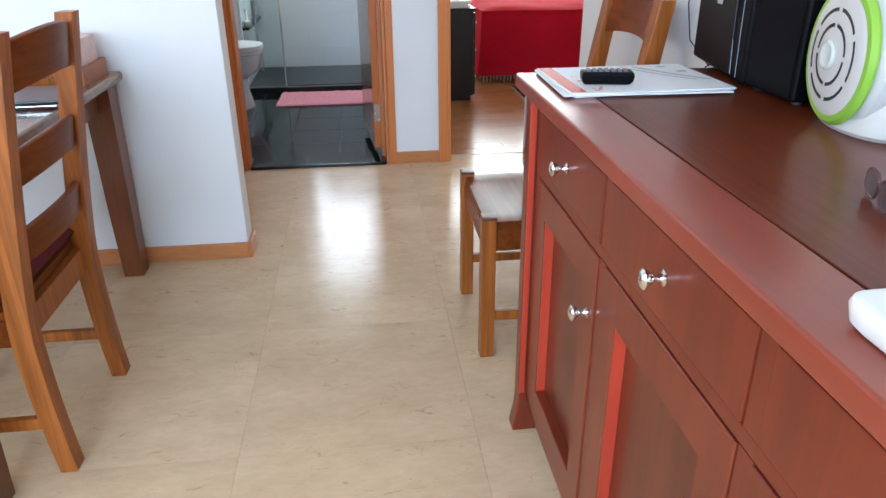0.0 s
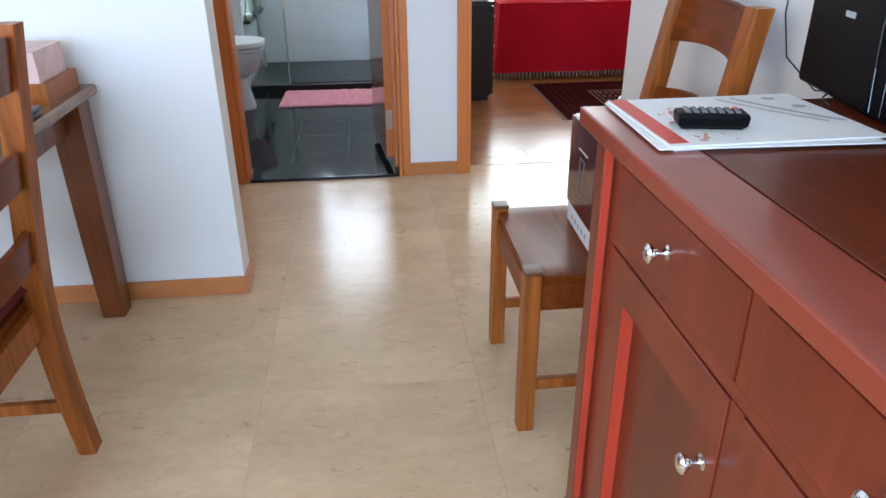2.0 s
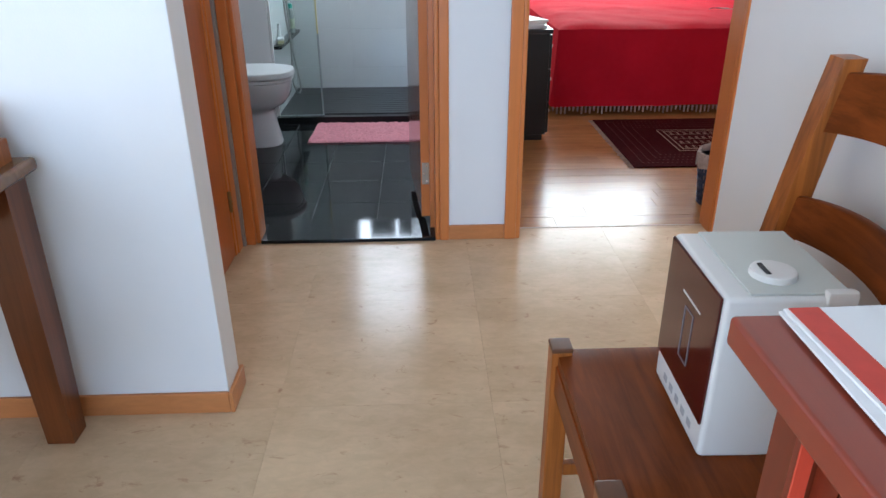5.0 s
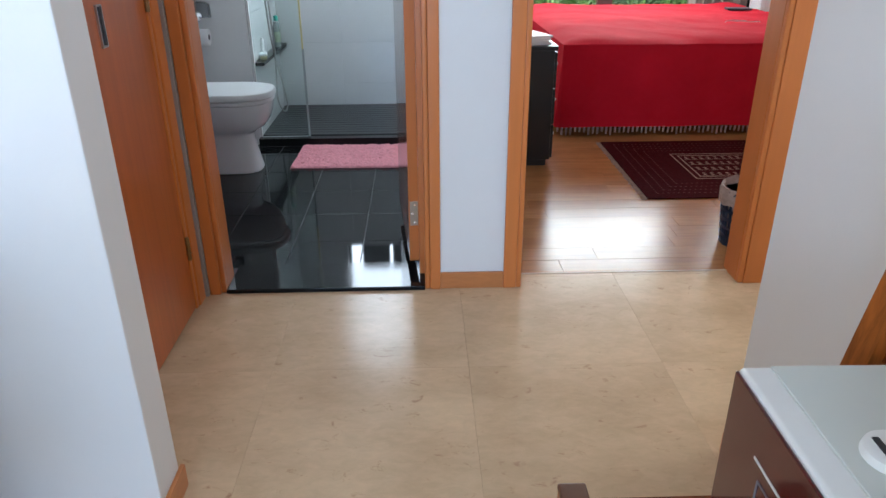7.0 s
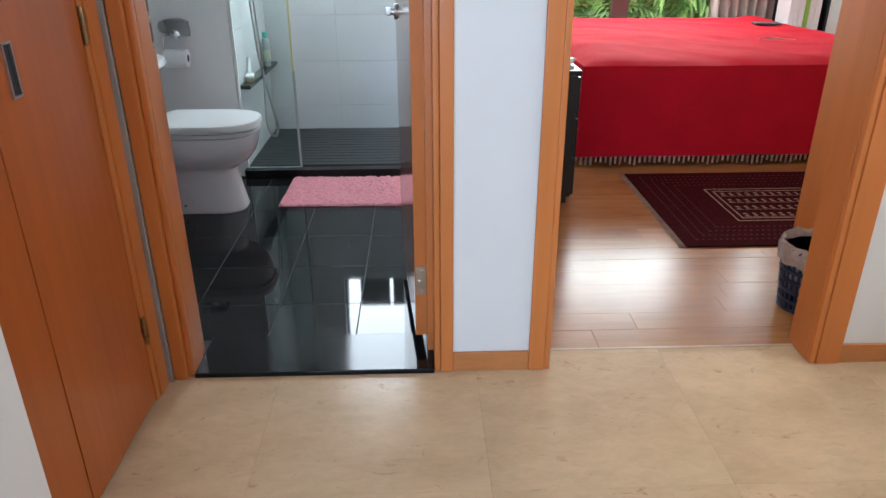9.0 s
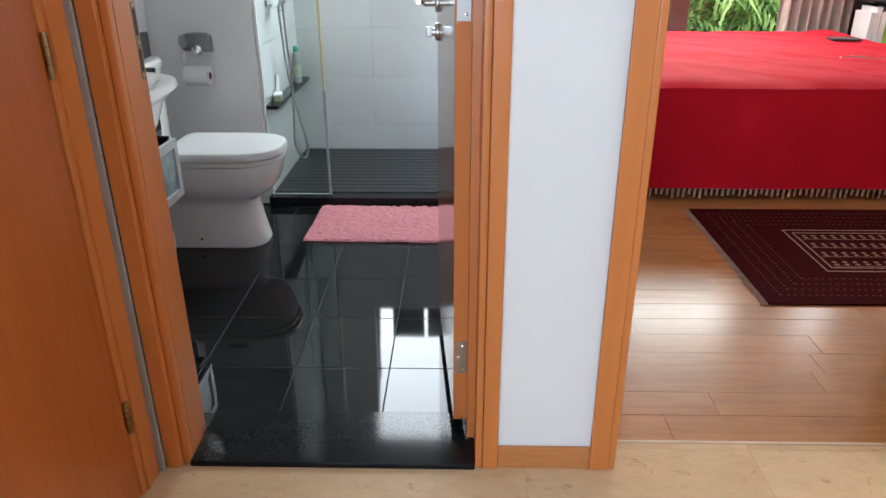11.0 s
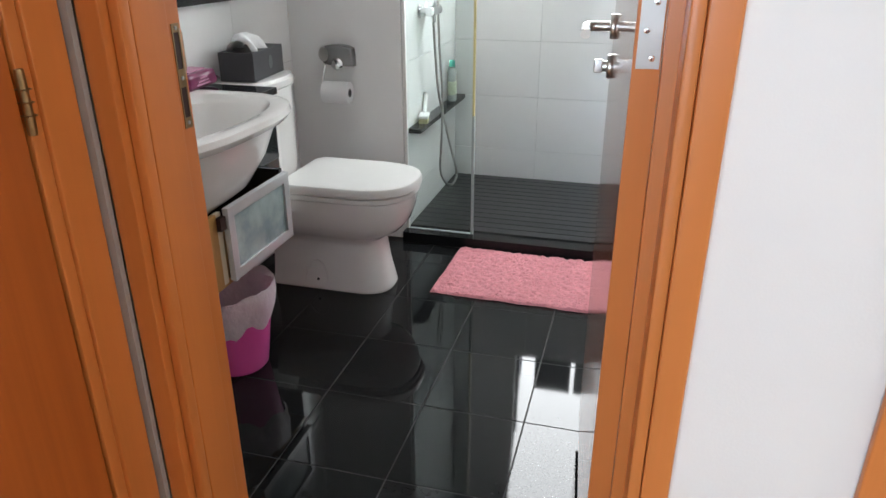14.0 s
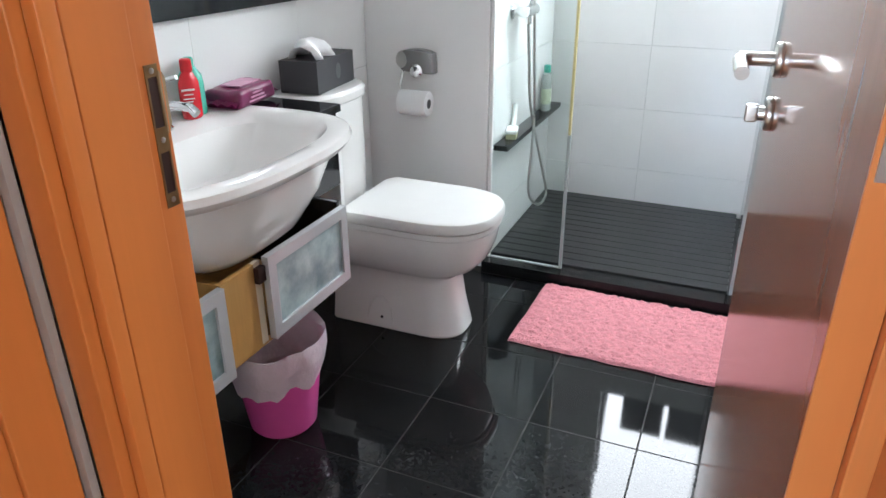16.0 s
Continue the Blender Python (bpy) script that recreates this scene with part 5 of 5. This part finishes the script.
def spread():
    """The bedspread: a top that sags slightly, with drops at the foot side and the ends."""
    bm = bmesh.new()
    X0, X1, Y0, Y1, Z, LOW = 1.045, 3.155, 6.125, 8.34, 0.628, 0.062
    drop = Z - LOW
    nx, ny, nd = 90, 60, 22
    rows = []
    us = [-drop + drop * k / nd for k in range(nd)] + [(X1 - X0) * k / nx for k in range(nx + 1)] + [(X1 - X0) + drop * (k + 1) / nd for k in range(nd)]
    vs_ = [-drop + drop * k / nd for k in range(nd)] + [(Y1 - Y0) * k / ny for k in range(ny + 1)]
    for u in us:
        r = []
        for v in vs_:
            du = -u if u < 0 else max(0, u - (X1 - X0))
            dv = -v if v < 0 else 0
            x = X0 + min(max(u, 0), X1 - X0)
            y = Y0 + max(v, 0)
            d = max(du, dv)
            if du > 0 and dv > 0:
                d = max(du, dv)
            bend = min(1.0, d / 0.06)
            wr = noise.noise((u * 2.2, v * 2.2, 0)) * 0.014 + noise.noise((u * 7, v * 4, 4)) * 0.006 + 0.006 * max(0.0, 1 - abs(math.sin(u * 3.1 + v * 5.3 + 2 * noise.noise((u, v, 9)))) * 3) - abs(noise.noise((u * 3.1 + v, v * 5.0, 6))) * 0.008
            z = (Z + wr * 1.2) if d == 0 else (Z - 0.034 - d * (drop - 0.034) / drop + 0.016 * (d / drop) * noise.noise((u * 2.1, v, 3)))
            rip = (0.012 * noise.noise((u * 3.2, 0.7 * v, 2)) + 0.006 * noise.noise((u * 9, v, 8))) * bend * min(1, d / 0.3)
            flare = 0.03 * min(1, d / drop) * bend
            rnd = 0.025 * (1 - min(1, d / 0.05)) if d > 0 else 0
            if dv > 0 and dv >= du:
                y = Y0 - flare + rip + rnd * 0.3
            elif du > 0:
                x = (X0 - flare + rip) if u < 0 else (X1 + flare - rip)
            ed = min(abs(u) if u >= 0 else 9, abs(v) if v >= 0 else 9, abs(u - (X1 - X0)))
            if d == 0 and ed < 0.17:
                z -= (0.034 + wr) * (1 - ed / 0.17) ** 2.4
            r.append(bm.verts.new((x, y, z)))
        rows.append(r)
    for a, b in zip(rows, rows[1:]):
        for k in range(len(a) - 1):
            bm.faces.new((a[k], a[k + 1], b[k + 1], b[k]))
    return bm


bs = thing("bedspread", "red cotton bedspread with knotted fringe over bed", "bedspread", pose(2.1, 7.2, 0.6))
wpart("cloth", spread(), M_RED, bs)
bm = bmesh.new()
k = 0
x = 1.03
while x < 3.16:
    y = 6.085 + 0.010 * noise.noise((x * 3, 0, 1))
    l = 0.045 + random.uniform(-0.016, 0.012)
    z1 = 0.066
    for q in (-0.006, 0.0, 0.006):
        vs = [bm.verts.new(p) for p in ((x + q - 0.0022, y, z1), (x + q + 0.0022, y, z1), (x + q * 0.6 + 0.0022, y + random.uniform(-0.004, 0.004), z1 - l), (x + q * 0.6 - 0.0022, y + random.uniform(-0.004, 0.004), z1 - l))]
        bm.faces.new(vs)
    bx(bm, x - 0.005, y - 0.004, z1 - 0.016, x + 0.005, y + 0.003, z1 - 0.007)
    x += 0.030
tagged(wpart("fringe", bm, M_WFRINGE, bs, "pale knotted fringe"), kind="stuff")
hang = thing("spectacles", "thin wire spectacles lying on the bed", "glasses", pose(2.45, 6.85, 0.640, 0, 0, 20))
part("frame", tube([(-0.09, 0, 0.004), (-0.05, 0.03, 0.006), (0, 0.01, 0.012), (0.05, 0.035, 0.006), (0.10, -0.01, 0.004)], 0.003, 6), M_STEEL, hang)
part("arm", tube([(0.0, 0.03, 0.004), (0.08, -0.06, 0.004), (0.14, -0.10, 0.006)], 0.003, 6), M_STEEL, hang)
single("dark_notebook", box(-0.10, -0.06, 0, 0.10, 0.06, 0.015, 0.003), M_SLATE, "closed dark notebook on the bed", "notebook", pose(2.85, 7.75, 0.632, 0, 0, -8))

ns = thing("bedside_chest", "black-brown drawer chest beside the bed", "chest", pose(0.66, 5.70, 0))
wpart("body", box(0.46, 5.46, 0.04, 0.868, 5.95, 0.665, 0.003), M_NAVY, ns)
wpart("top", box(0.455, 5.455, 0.665, 0.885, 5.955, 0.690, 0.003), M_NAVY, ns)
wpart("plinth", box(0.47, 5.475, 0, 0.85, 5.94, 0.04), M_NAVY, ns)
for z0, z1 in ((0.05, 0.245), (0.25, 0.45), (0.455, 0.655)):
    d = wpart("drawer", box(0.869, 5.468, z0, 0.884, 5.942, z1, 0.002), M_NAVY, ns)
    wpart("knob", moved(lathe([(0.006, 0), (0.005, 0.01), (0.011, 0.018), (0.008, 0.024)], 14), Matrix.Translation((0.884, 5.58, (z0 + z1) / 2 + 0.02)) @ Matrix.Rotation(radians(90), 4, "Y")), M_PLASTW, d, "small white knob")
pp = thing("paper_stack", "loose white papers on bedside chest", "papers", pose(0.72, 5.62, 0.690, 0, 0, 12))
for k in range(4):
    part("sheet", rotated(box(-0.10, -0.14, 0, 0.10, 0.14, 0.012, 0.002), (0, 0, k * 0.0125), "Z", random.uniform(-9, 9)), M_PAPER, pp)

# rug
rug = thing("rug", "maroon woven rug with cream patterned centre", "rug", pose(2.1, 5.4, 0))
RX0, RX1, RY0, RY1 = 1.285, 2.95, 4.875, 5.925
wpart("weave", box(RX0, RY0, 0.001, RX1, RY1, 0.009, 0.002), M_RUG, rug)
bm = bmesh.new()
for k, ins in enumerate((0.07, 0.12, 0.17, 0.22)):
    x = RX0 + ins
    while x < RX1 - ins:
        for y in (RY0 + ins, RY1 - ins):
            bx(bm, x, y - 0.004, 0.0085, x + 0.010, y + 0.004, 0.0097)
        x += 0.028
    y = RY0 + ins
    while y < RY1 - ins:
        for x in (RX0 + ins, RX1 - ins):
            bx(bm, x - 0.004, y, 0.0085, x + 0.004, y + 0.010, 0.0097)
        y += 0.028
tagged(wpart("border_dots", bm, mat("rust_wool", (0.11, 0.025, 0.022), 0.95, var=0.4, scale=60), rug, "fine dotted border"), kind="stuff")
bm = bmesh.new()
cx0, cx1, cy0, cy1 = RX0 + 0.36, RX1 - 0.36, RY0 + 0.29, RY1 - 0.29
for a in (0.0, 0.035):
    for q in ((cx0 + a, cy0 + a, cx1 - a, cy0 + a + 0.007), (cx0 + a, cy1 - a - 0.007, cx1 - a, cy1 - a), (cx0 + a, cy0 + a, cx0 + a + 0.007, cy1 - a), (cx1 - a - 0.007, cy0 + a, cx1 - a, cy1 - a)):
        bx(bm, q[0], q[1], 0.0085, q[2], q[3], 0.0098)
wpart("border_line", bm, M_RUGL, rug, "cream border line")
bm = bmesh.new()
for r in range(4):
    yc = cy0 + 0.085 + r * (cy1 - cy0 - 0.17) / 3
    x = cx0 + 0.075
    while x < cx1 - 0.075:
        for s_ in (-1, 1):
            bm.faces.new([bm.verts.new((x + a, yc + s_ * 0.012 + b, 0.0097)) for a, b in ((-0.014, 0), (0, -0.009), (0.014, 0), (0, 0.009))])
        bx(bm, x - 0.020, yc - 0.032, 0.0085, x + 0.020, yc - 0.028, 0.0097)
        x += 0.045
tagged(wpart("medallion_pattern", bm, M_RUGL, rug, "rows of cream diamonds"), kind="stuff")
bm = bmesh.new()
y = RY0
while y < RY1:
    bx(bm, RX0 - 0.028 + random.uniform(-0.006, 0.006), y, 0.001, RX0, y + 0.005, 0.005)
    bx(bm, RX1, y, 0.001, RX1 + 0.028 + random.uniform(-0.006, 0.006), y + 0.005, 0.005)
    y += 0.012
tagged(wpart("fringe", bm, M_RUGL, rug, "short cream fringe"), kind="stuff")

# basket
bk = thing("waste_basket", "navy perforated plastic basket with clear bag", "waste basket", pose(1.550, 4.320, 0))
bm = bmesh.new()
for k in range(30):
    a = 2 * math.pi * k / 30
    p0, p1 = (0.098 * math.cos(a), 0.098 * math.sin(a), 0.0), (0.122 * math.cos(a), 0.122 * math.sin(a), 0.25)
    b2 = tube([p0, p1], 0.0055, 6)
    me = bpy.data.meshes.new("tmp")
    b2.to_mesh(me)
    b2.free()
    bm.from_mesh(me)
    bpy.data.meshes.remove(me)
part("lattice", bm, M_BLUE, bk)
for r, z in ((0.100, 0.01), (0.1035, 0.045), (0.1075, 0.085), (0.111, 0.125), (0.115, 0.165), (0.119, 0.205), (0.124, 0.25)):
    part("hoop", moved(lathe([(r - 0.002, -0.007), (r + 0.006, -0.006), (r + 0.006, 0.006), (r - 0.002, 0.007), (r - 0.002, -0.007)], 30), Matrix.Translation((0, 0, z))), M_BLUE, bk)
bm = bmesh.new()
rings = []
for k, (r, z) in enumerate(((0.132, 0.19), (0.135, 0.23), (0.131, 0.268), (0.115, 0.262), (0.10, 0.20), (0.09, 0.06))):
    rings.append([bm.verts.new(((r + 0.012 * noise.noise((math.cos(2 * math.pi * i / 36) * 4, math.sin(2 * math.pi * i / 36) * 4, k))) * math.cos(2 * math.pi * i / 36), (r + 0.012 * noise.noise((math.cos(2 * math.pi * i / 36) * 4, math.sin(2 * math.pi * i / 36) * 4, k))) * math.sin(2 * math.pi * i / 36), z + 0.02 * noise.noise((math.cos(2 * math.pi * i / 36) * 3, math.sin(2 * math.pi * i / 36) * 3, k + 5)))) for i in range(36)])
for a, b in zip(rings, rings[1:]):
    for i in range(36):
        bm.faces.new((a[i], a[(i + 1) % 36], b[(i + 1) % 36], b[i]))
part("bag", bm, M_CLEARBAG, bk, "crumpled clear plastic bag")

# wardrobe beside the bedroom door
wr = thing("wardrobe", "orange beech wardrobe against the bedroom wall", "wardrobe", pose(2.15, 4.44, 0))
wpart("side", box(1.700, 4.090, 0.0, 1.718, 4.760, 2.10, 0.002), M_FRAME, wr)
wpart("side", box(2.582, 4.090, 0.0, 2.600, 4.760, 2.10, 0.002), M_FRAME, wr)
wpart("back", box(1.718, 4.092, 0.06, 2.582, 4.100, 2.08), M_FRAME, wr)
wpart("top", box(1.718, 4.100, 2.080, 2.582, 4.760, 2.098, 0.002), M_FRAME, wr)
wpart("plinth", box(1.718, 4.720, 0.0, 2.582, 4.738, 0.07), M_FRAME, wr)
for x0, x1, kx in ((1.702, 2.148, 2.11), (2.152, 2.598, 2.19)):
    d = wpart("door", box(x0, 4.762, 0.075, x1, 4.780, 2.095, 0.002), M_FRAME, wr)
    wpart("handle", box(kx - 0.006, 4.780, 0.95, kx + 0.006, 4.800, 1.10, 0.003), M_STEEL, d, "satin steel bar handle")

# window, curtain and shelf
win = thing("window_2", "wide bedroom window with reddish frame", "window", pose(2.4, 8.8, 0.45), kind="structure")
wpart("window_frame", boxes((0.9, 8.79, 0.45, 0.96, 8.85, 2.4), (3.84, 8.79, 0.45, 3.9, 8.85, 2.4), (0.96, 8.79, 2.34, 3.84, 8.85, 2.4), (0.96, 8.79, 0.45, 3.84, 8.85, 0.52),
                            (1.88, 8.79, 0.52, 2.03, 8.85, 2.34), (2.95, 8.79, 0.52, 3.05, 8.85, 2.34)), M_WINF, win)
wpart("window_sill", box(0.9, 8.72, 0.43, 3.9, 8.79, 0.449, 0.004), M_WALL, win)
for x0, x1 in ((0.96, 1.88), (2.03, 2.95), (3.05, 3.84)):
    pn = wpart("pane", box(x0, 8.815, 0.52, x1, 8.821, 2.34), M_GLASS, win)
    pn.visible_shadow = False


def curtain(x0, x1, folds):
    bm = bmesh.new()
    n, m = folds * 10, 14
    rows = []
    for i in range(n + 1):
        u = i / n
        x = x0 + (x1 - x0) * u
        r = []
        for j in range(m + 1):
            z = 0.06 + (2.42 - 0.06) * j / m
            y = 8.60 + 0.045 * math.sin(u * folds * 2 * math.pi + 0.5 * math.sin(j * 0.4)) + 0.012 * noise.noise((u * 6, j * 0.3, 1))
            r.append(bm.verts.new((x + 0.01 * noise.noise((u * 9, j * 0.2, 6)), y, z)))
        rows.append(r)
    for a, b in zip(rows, rows[1:]):
        for j in range(m):
            bm.faces.new((a[j], b[j], b[j + 1], a[j + 1]))
    return bm


cu = single("curtain", curtain(2.72, 3.40, 8), M_CURT, "gathered beige fabric curtain at window", "curtain")
cu.modifiers.new("thick", "SOLIDIFY").thickness = 0.003
single("curtain_rail", moved(tube([(0.8, 0, 0), (4.0, 0, 0)], 0.012, 10), Matrix.Translation((0, 8.60, 2.43))), M_STEEL, "steel curtain rail", "curtain rail", kind="structure")
shelf = thing("bookcase", "black bookcase half full of white folders", "bookcase", pose(3.40, 8.32, 0))
wpart("side", box(3.555, 8.18, 0, 3.580, 8.46, 1.6, 0.002), M_NAVY, shelf)
wpart("back", box(3.24, 8.462, 0, 3.58, 8.478, 1.6), M_NAVY, shelf)
for z in (0.05, 0.49, 0.85, 1.22, 1.58):
    wpart("shelf", box(3.24, 8.18, z, 3.555, 8.46, z + 0.02, 0.001), M_NAVY, shelf)
M_PINKF = mat("pink_card", (0.72, 0.10, 0.32), 0.5, var=0.1)
x = 3.245
while x < 3.505:
    w = random.uniform(0.028, 0.05)
    for zb in (0.51, 0.87, 1.24):
        single("folder", box(-w / 2, -0.12, 0, w / 2, 0.12, random.uniform(0.26, 0.31), 0.002), (M_PAPER, M_PAPER, M_PAPER, M_GREYT, M_LIME, M_PINKF)[random.randrange(6)], "upright folder standing on the shelf", "folder", pose(x + w / 2, 8.31, zb), "folders in the bookcase")
    x += w + 0.003

# garden outside the bedroom window
def palm_clump(m, n, size):
    bm = bmesh.new()
    for k in range(n):
        a = random.uniform(0, 2 * math.pi)
        l = size * random.uniform(0.6, 1.1)
        rise = random.uniform(0.5, 1.3)
        base = Vector((0.1 * math.cos(a), 0.1 * math.sin(a), random.uniform(0.0, size * 0.7)))
        pts = []
        for i in range(9):
            u = i / 8
            pts.append(base + Vector((math.cos(a) * l * u, math.sin(a) * l * u, l * (rise * u - 1.1 * u * u))))
        side = Vector((-math.sin(a), math.cos(a), 0))
        for i in range(1, 9):
            for s_ in (-1, 1):
                for h in (0, 0.5):
                    p = pts[i - 1].lerp(pts[i], h)
                    tip = p + side * s_ * 0.24 * size * (1 - 0.5 * i / 9) + (pts[i] - pts[i - 1]) * 1.2 + Vector((0, 0, -0.06 * size))
                    w = (pts[i] - pts[i - 1]) * 0.22
                    mid = p.lerp(tip, 0.5) + Vector((0, 0, 0.02 * size))
                    v = [bm.verts.new(q) for q in (p, mid - w * 0.7, tip, mid + w * 0.7)]
                    bm.faces.new(v)
    return single("palm", bm, M_LEAFG, "green feathery palm outside the window", "palm", m, "palms in the garden")


for x, y, s_ in ((1.0, 10.2, 1.3), (1.9, 9.9, 1.1), (2.7, 10.4, 1.4), (3.6, 10.0, 1.2), (0.2, 11.0, 1.6), (2.1, 11.4, 1.8), (4.4, 11.2, 1.7), (1.5, 12.4, 2.0), (3.3, 12.6, 2.1)):
    palm_clump(pose(x, y, -0.3, 0, 0, random.uniform(0, 360)), 26, s_)

# ---- pieces of floors and walls ----


def tiles_floor(parent, xs, ys, material, gap, name="tile", thick=0.008, bev=0.0015):
    """Square pieces laid between the lines xs and ys, one object each on shared meshes."""
    store = {}
    for x0, x1 in zip(xs, xs[1:]):
        for y0, y1 in zip(ys, ys[1:]):
            w, d = x1 - x0 - gap, y1 - y0 - gap
            key = (round(w, 4), round(d, 4))
            if key not in store:
                store[key] = mesh_of(name, box(-w / 2, -d / 2, -thick, w / 2, d / 2, 0, bev, 1), material)
            ob = new(name, store[key])
            ob.location = ((x0 + x1) / 2, (y0 + y1) / 2, 0)
            ob.parent = parent


def lines(a, b, start, step):
    """Joint lines from a to b that pass through start."""
    k = math.ceil((a - start) / step + 1e-6)
    out = [a]
    while start + k * step < b - 1e-6:
        if start + k * step - a > 0.01:
            out.append(start + k * step)
        k += 1
    return out + [b]


tiles_floor(floor_hall, lines(-3.3, 2.6, -0.37, 0.63), lines(-2.5, 4.047, 1.5, 0.63), M_FLOOR, 0.0005, bev=0.0)
tiles_floor(floor_bath, lines(-1.45, 0.30, -0.460, 0.312), lines(4.155, 5.95, 4.41, 0.335), M_BLACKT, 0.0022)


def planks(parent, x0, x1, y0, y1, w, length):
    store = {}
    y = y0
    while y < y1 - 0.01:
        x = x0 - random.uniform(0, length)
        while x < x1:
            a, b = max(x, x0), min(x + length, x1)
            if b - a > 0.03:
                key = round(b - a, 3)
                if key not in store:
                    store[key] = mesh_of("plank", box(-(b - a) / 2 + 0.0003, -w / 2 + 0.0003, -0.008, (b - a) / 2 - 0.0003, w / 2 - 0.0003, 0, 0.0004, 1), M_PARQ)
                ob = new("plank", store[key])
                ob.location = ((a + b) / 2, y + w / 2, random.uniform(-0.0006, 0.0006))
                ob.rotation_euler = (random.uniform(-0.004, 0.004), 0, 0)
                ob.parent = parent
            x += length
        y += w


planks(floor_bed, 0.44, 4.2, 4.056, 8.75, 0.118, 0.95)


def tiles_wall(parent, along, at, face, a, b, z0, z1, astart, zstart, aw, zh, holes=(), t=0.008):
    """White wall tiles on a wall of constant x or y; face is the way that they look."""
    store = {}
    for a0, a1 in zip(lines(a, b, astart, aw), lines(a, b, astart, aw)[1:]):
        for h0, h1 in zip(lines(z0, z1, zstart, zh), lines(z0, z1, zstart, zh)[1:]):
            if any(a0 < q[1] - 0.01 and a1 > q[0] + 0.01 and h0 < q[3] - 0.01 and h1 > q[2] + 0.01 for q in holes):
                continue
            w, h = a1 - a0 - 0.001, h1 - h0 - 0.001
            key = (round(w, 4), round(h, 4))
            if key not in store:
                bm = box(-w / 2, -t / 2, -h / 2, w / 2, t / 2, h / 2, 0.0006, 1) if along == "x" else box(-t / 2, -w / 2, -h / 2, t / 2, w / 2, h / 2, 0.0006, 1)
                store[key] = mesh_of("tile", bm, M_WTILE)
            ob = new("tile", store[key])
            c = at + face * t / 2
            ob.location = ((a0 + a1) / 2, c, (h0 + h1) / 2) if along == "x" else (c, (a0 + a1) / 2, (h0 + h1) / 2)
            ob.parent = parent


WALLOB = bpy.data.objects
tiles_wall(WALLOB["wall_bath_back"], "x", 6.938, -1, -0.938, 0.30, 0.0, 1.15, -0.46, 0.21, 0.52, 0.30)
tiles_wall(WALLOB["wall_bath_back"], "x", 6.938, -1, -0.938, -0.52, 1.15, 2.6, -0.46, 0.21, 0.52, 0.30)
tiles_wall(WALLOB["wall_bath_back"], "x", 6.938, -1, 0.12, 0.30, 1.15, 2.6, -0.46, 0.21, 0.52, 0.30)
tiles_wall(WALLOB["wall_bath_left"], "y", -1.458, 1, 4.10, 6.0, 0.0, 2.6, 4.5, 0.21, 0.52, 0.30)
tiles_wall(WALLOB["wall_bath_pier"], "x", 6.008, -1, -1.45, -0.93, 0.0, 2.6, -0.93, 0.0, 0.60, 1.30)
tiles_wall(WALLOB["wall_bath_pier"], "y", -0.938, 1, 6.0, 6.93, 0.0, 2.6, 6.0, 0.21, 0.60, 0.30)
tiles_wall(WALLOB["wall_between"], "y", 0.308, -1, 4.11, 6.93, 0.0, 2.6, 4.5, 0.21, 0.52, 0.30)
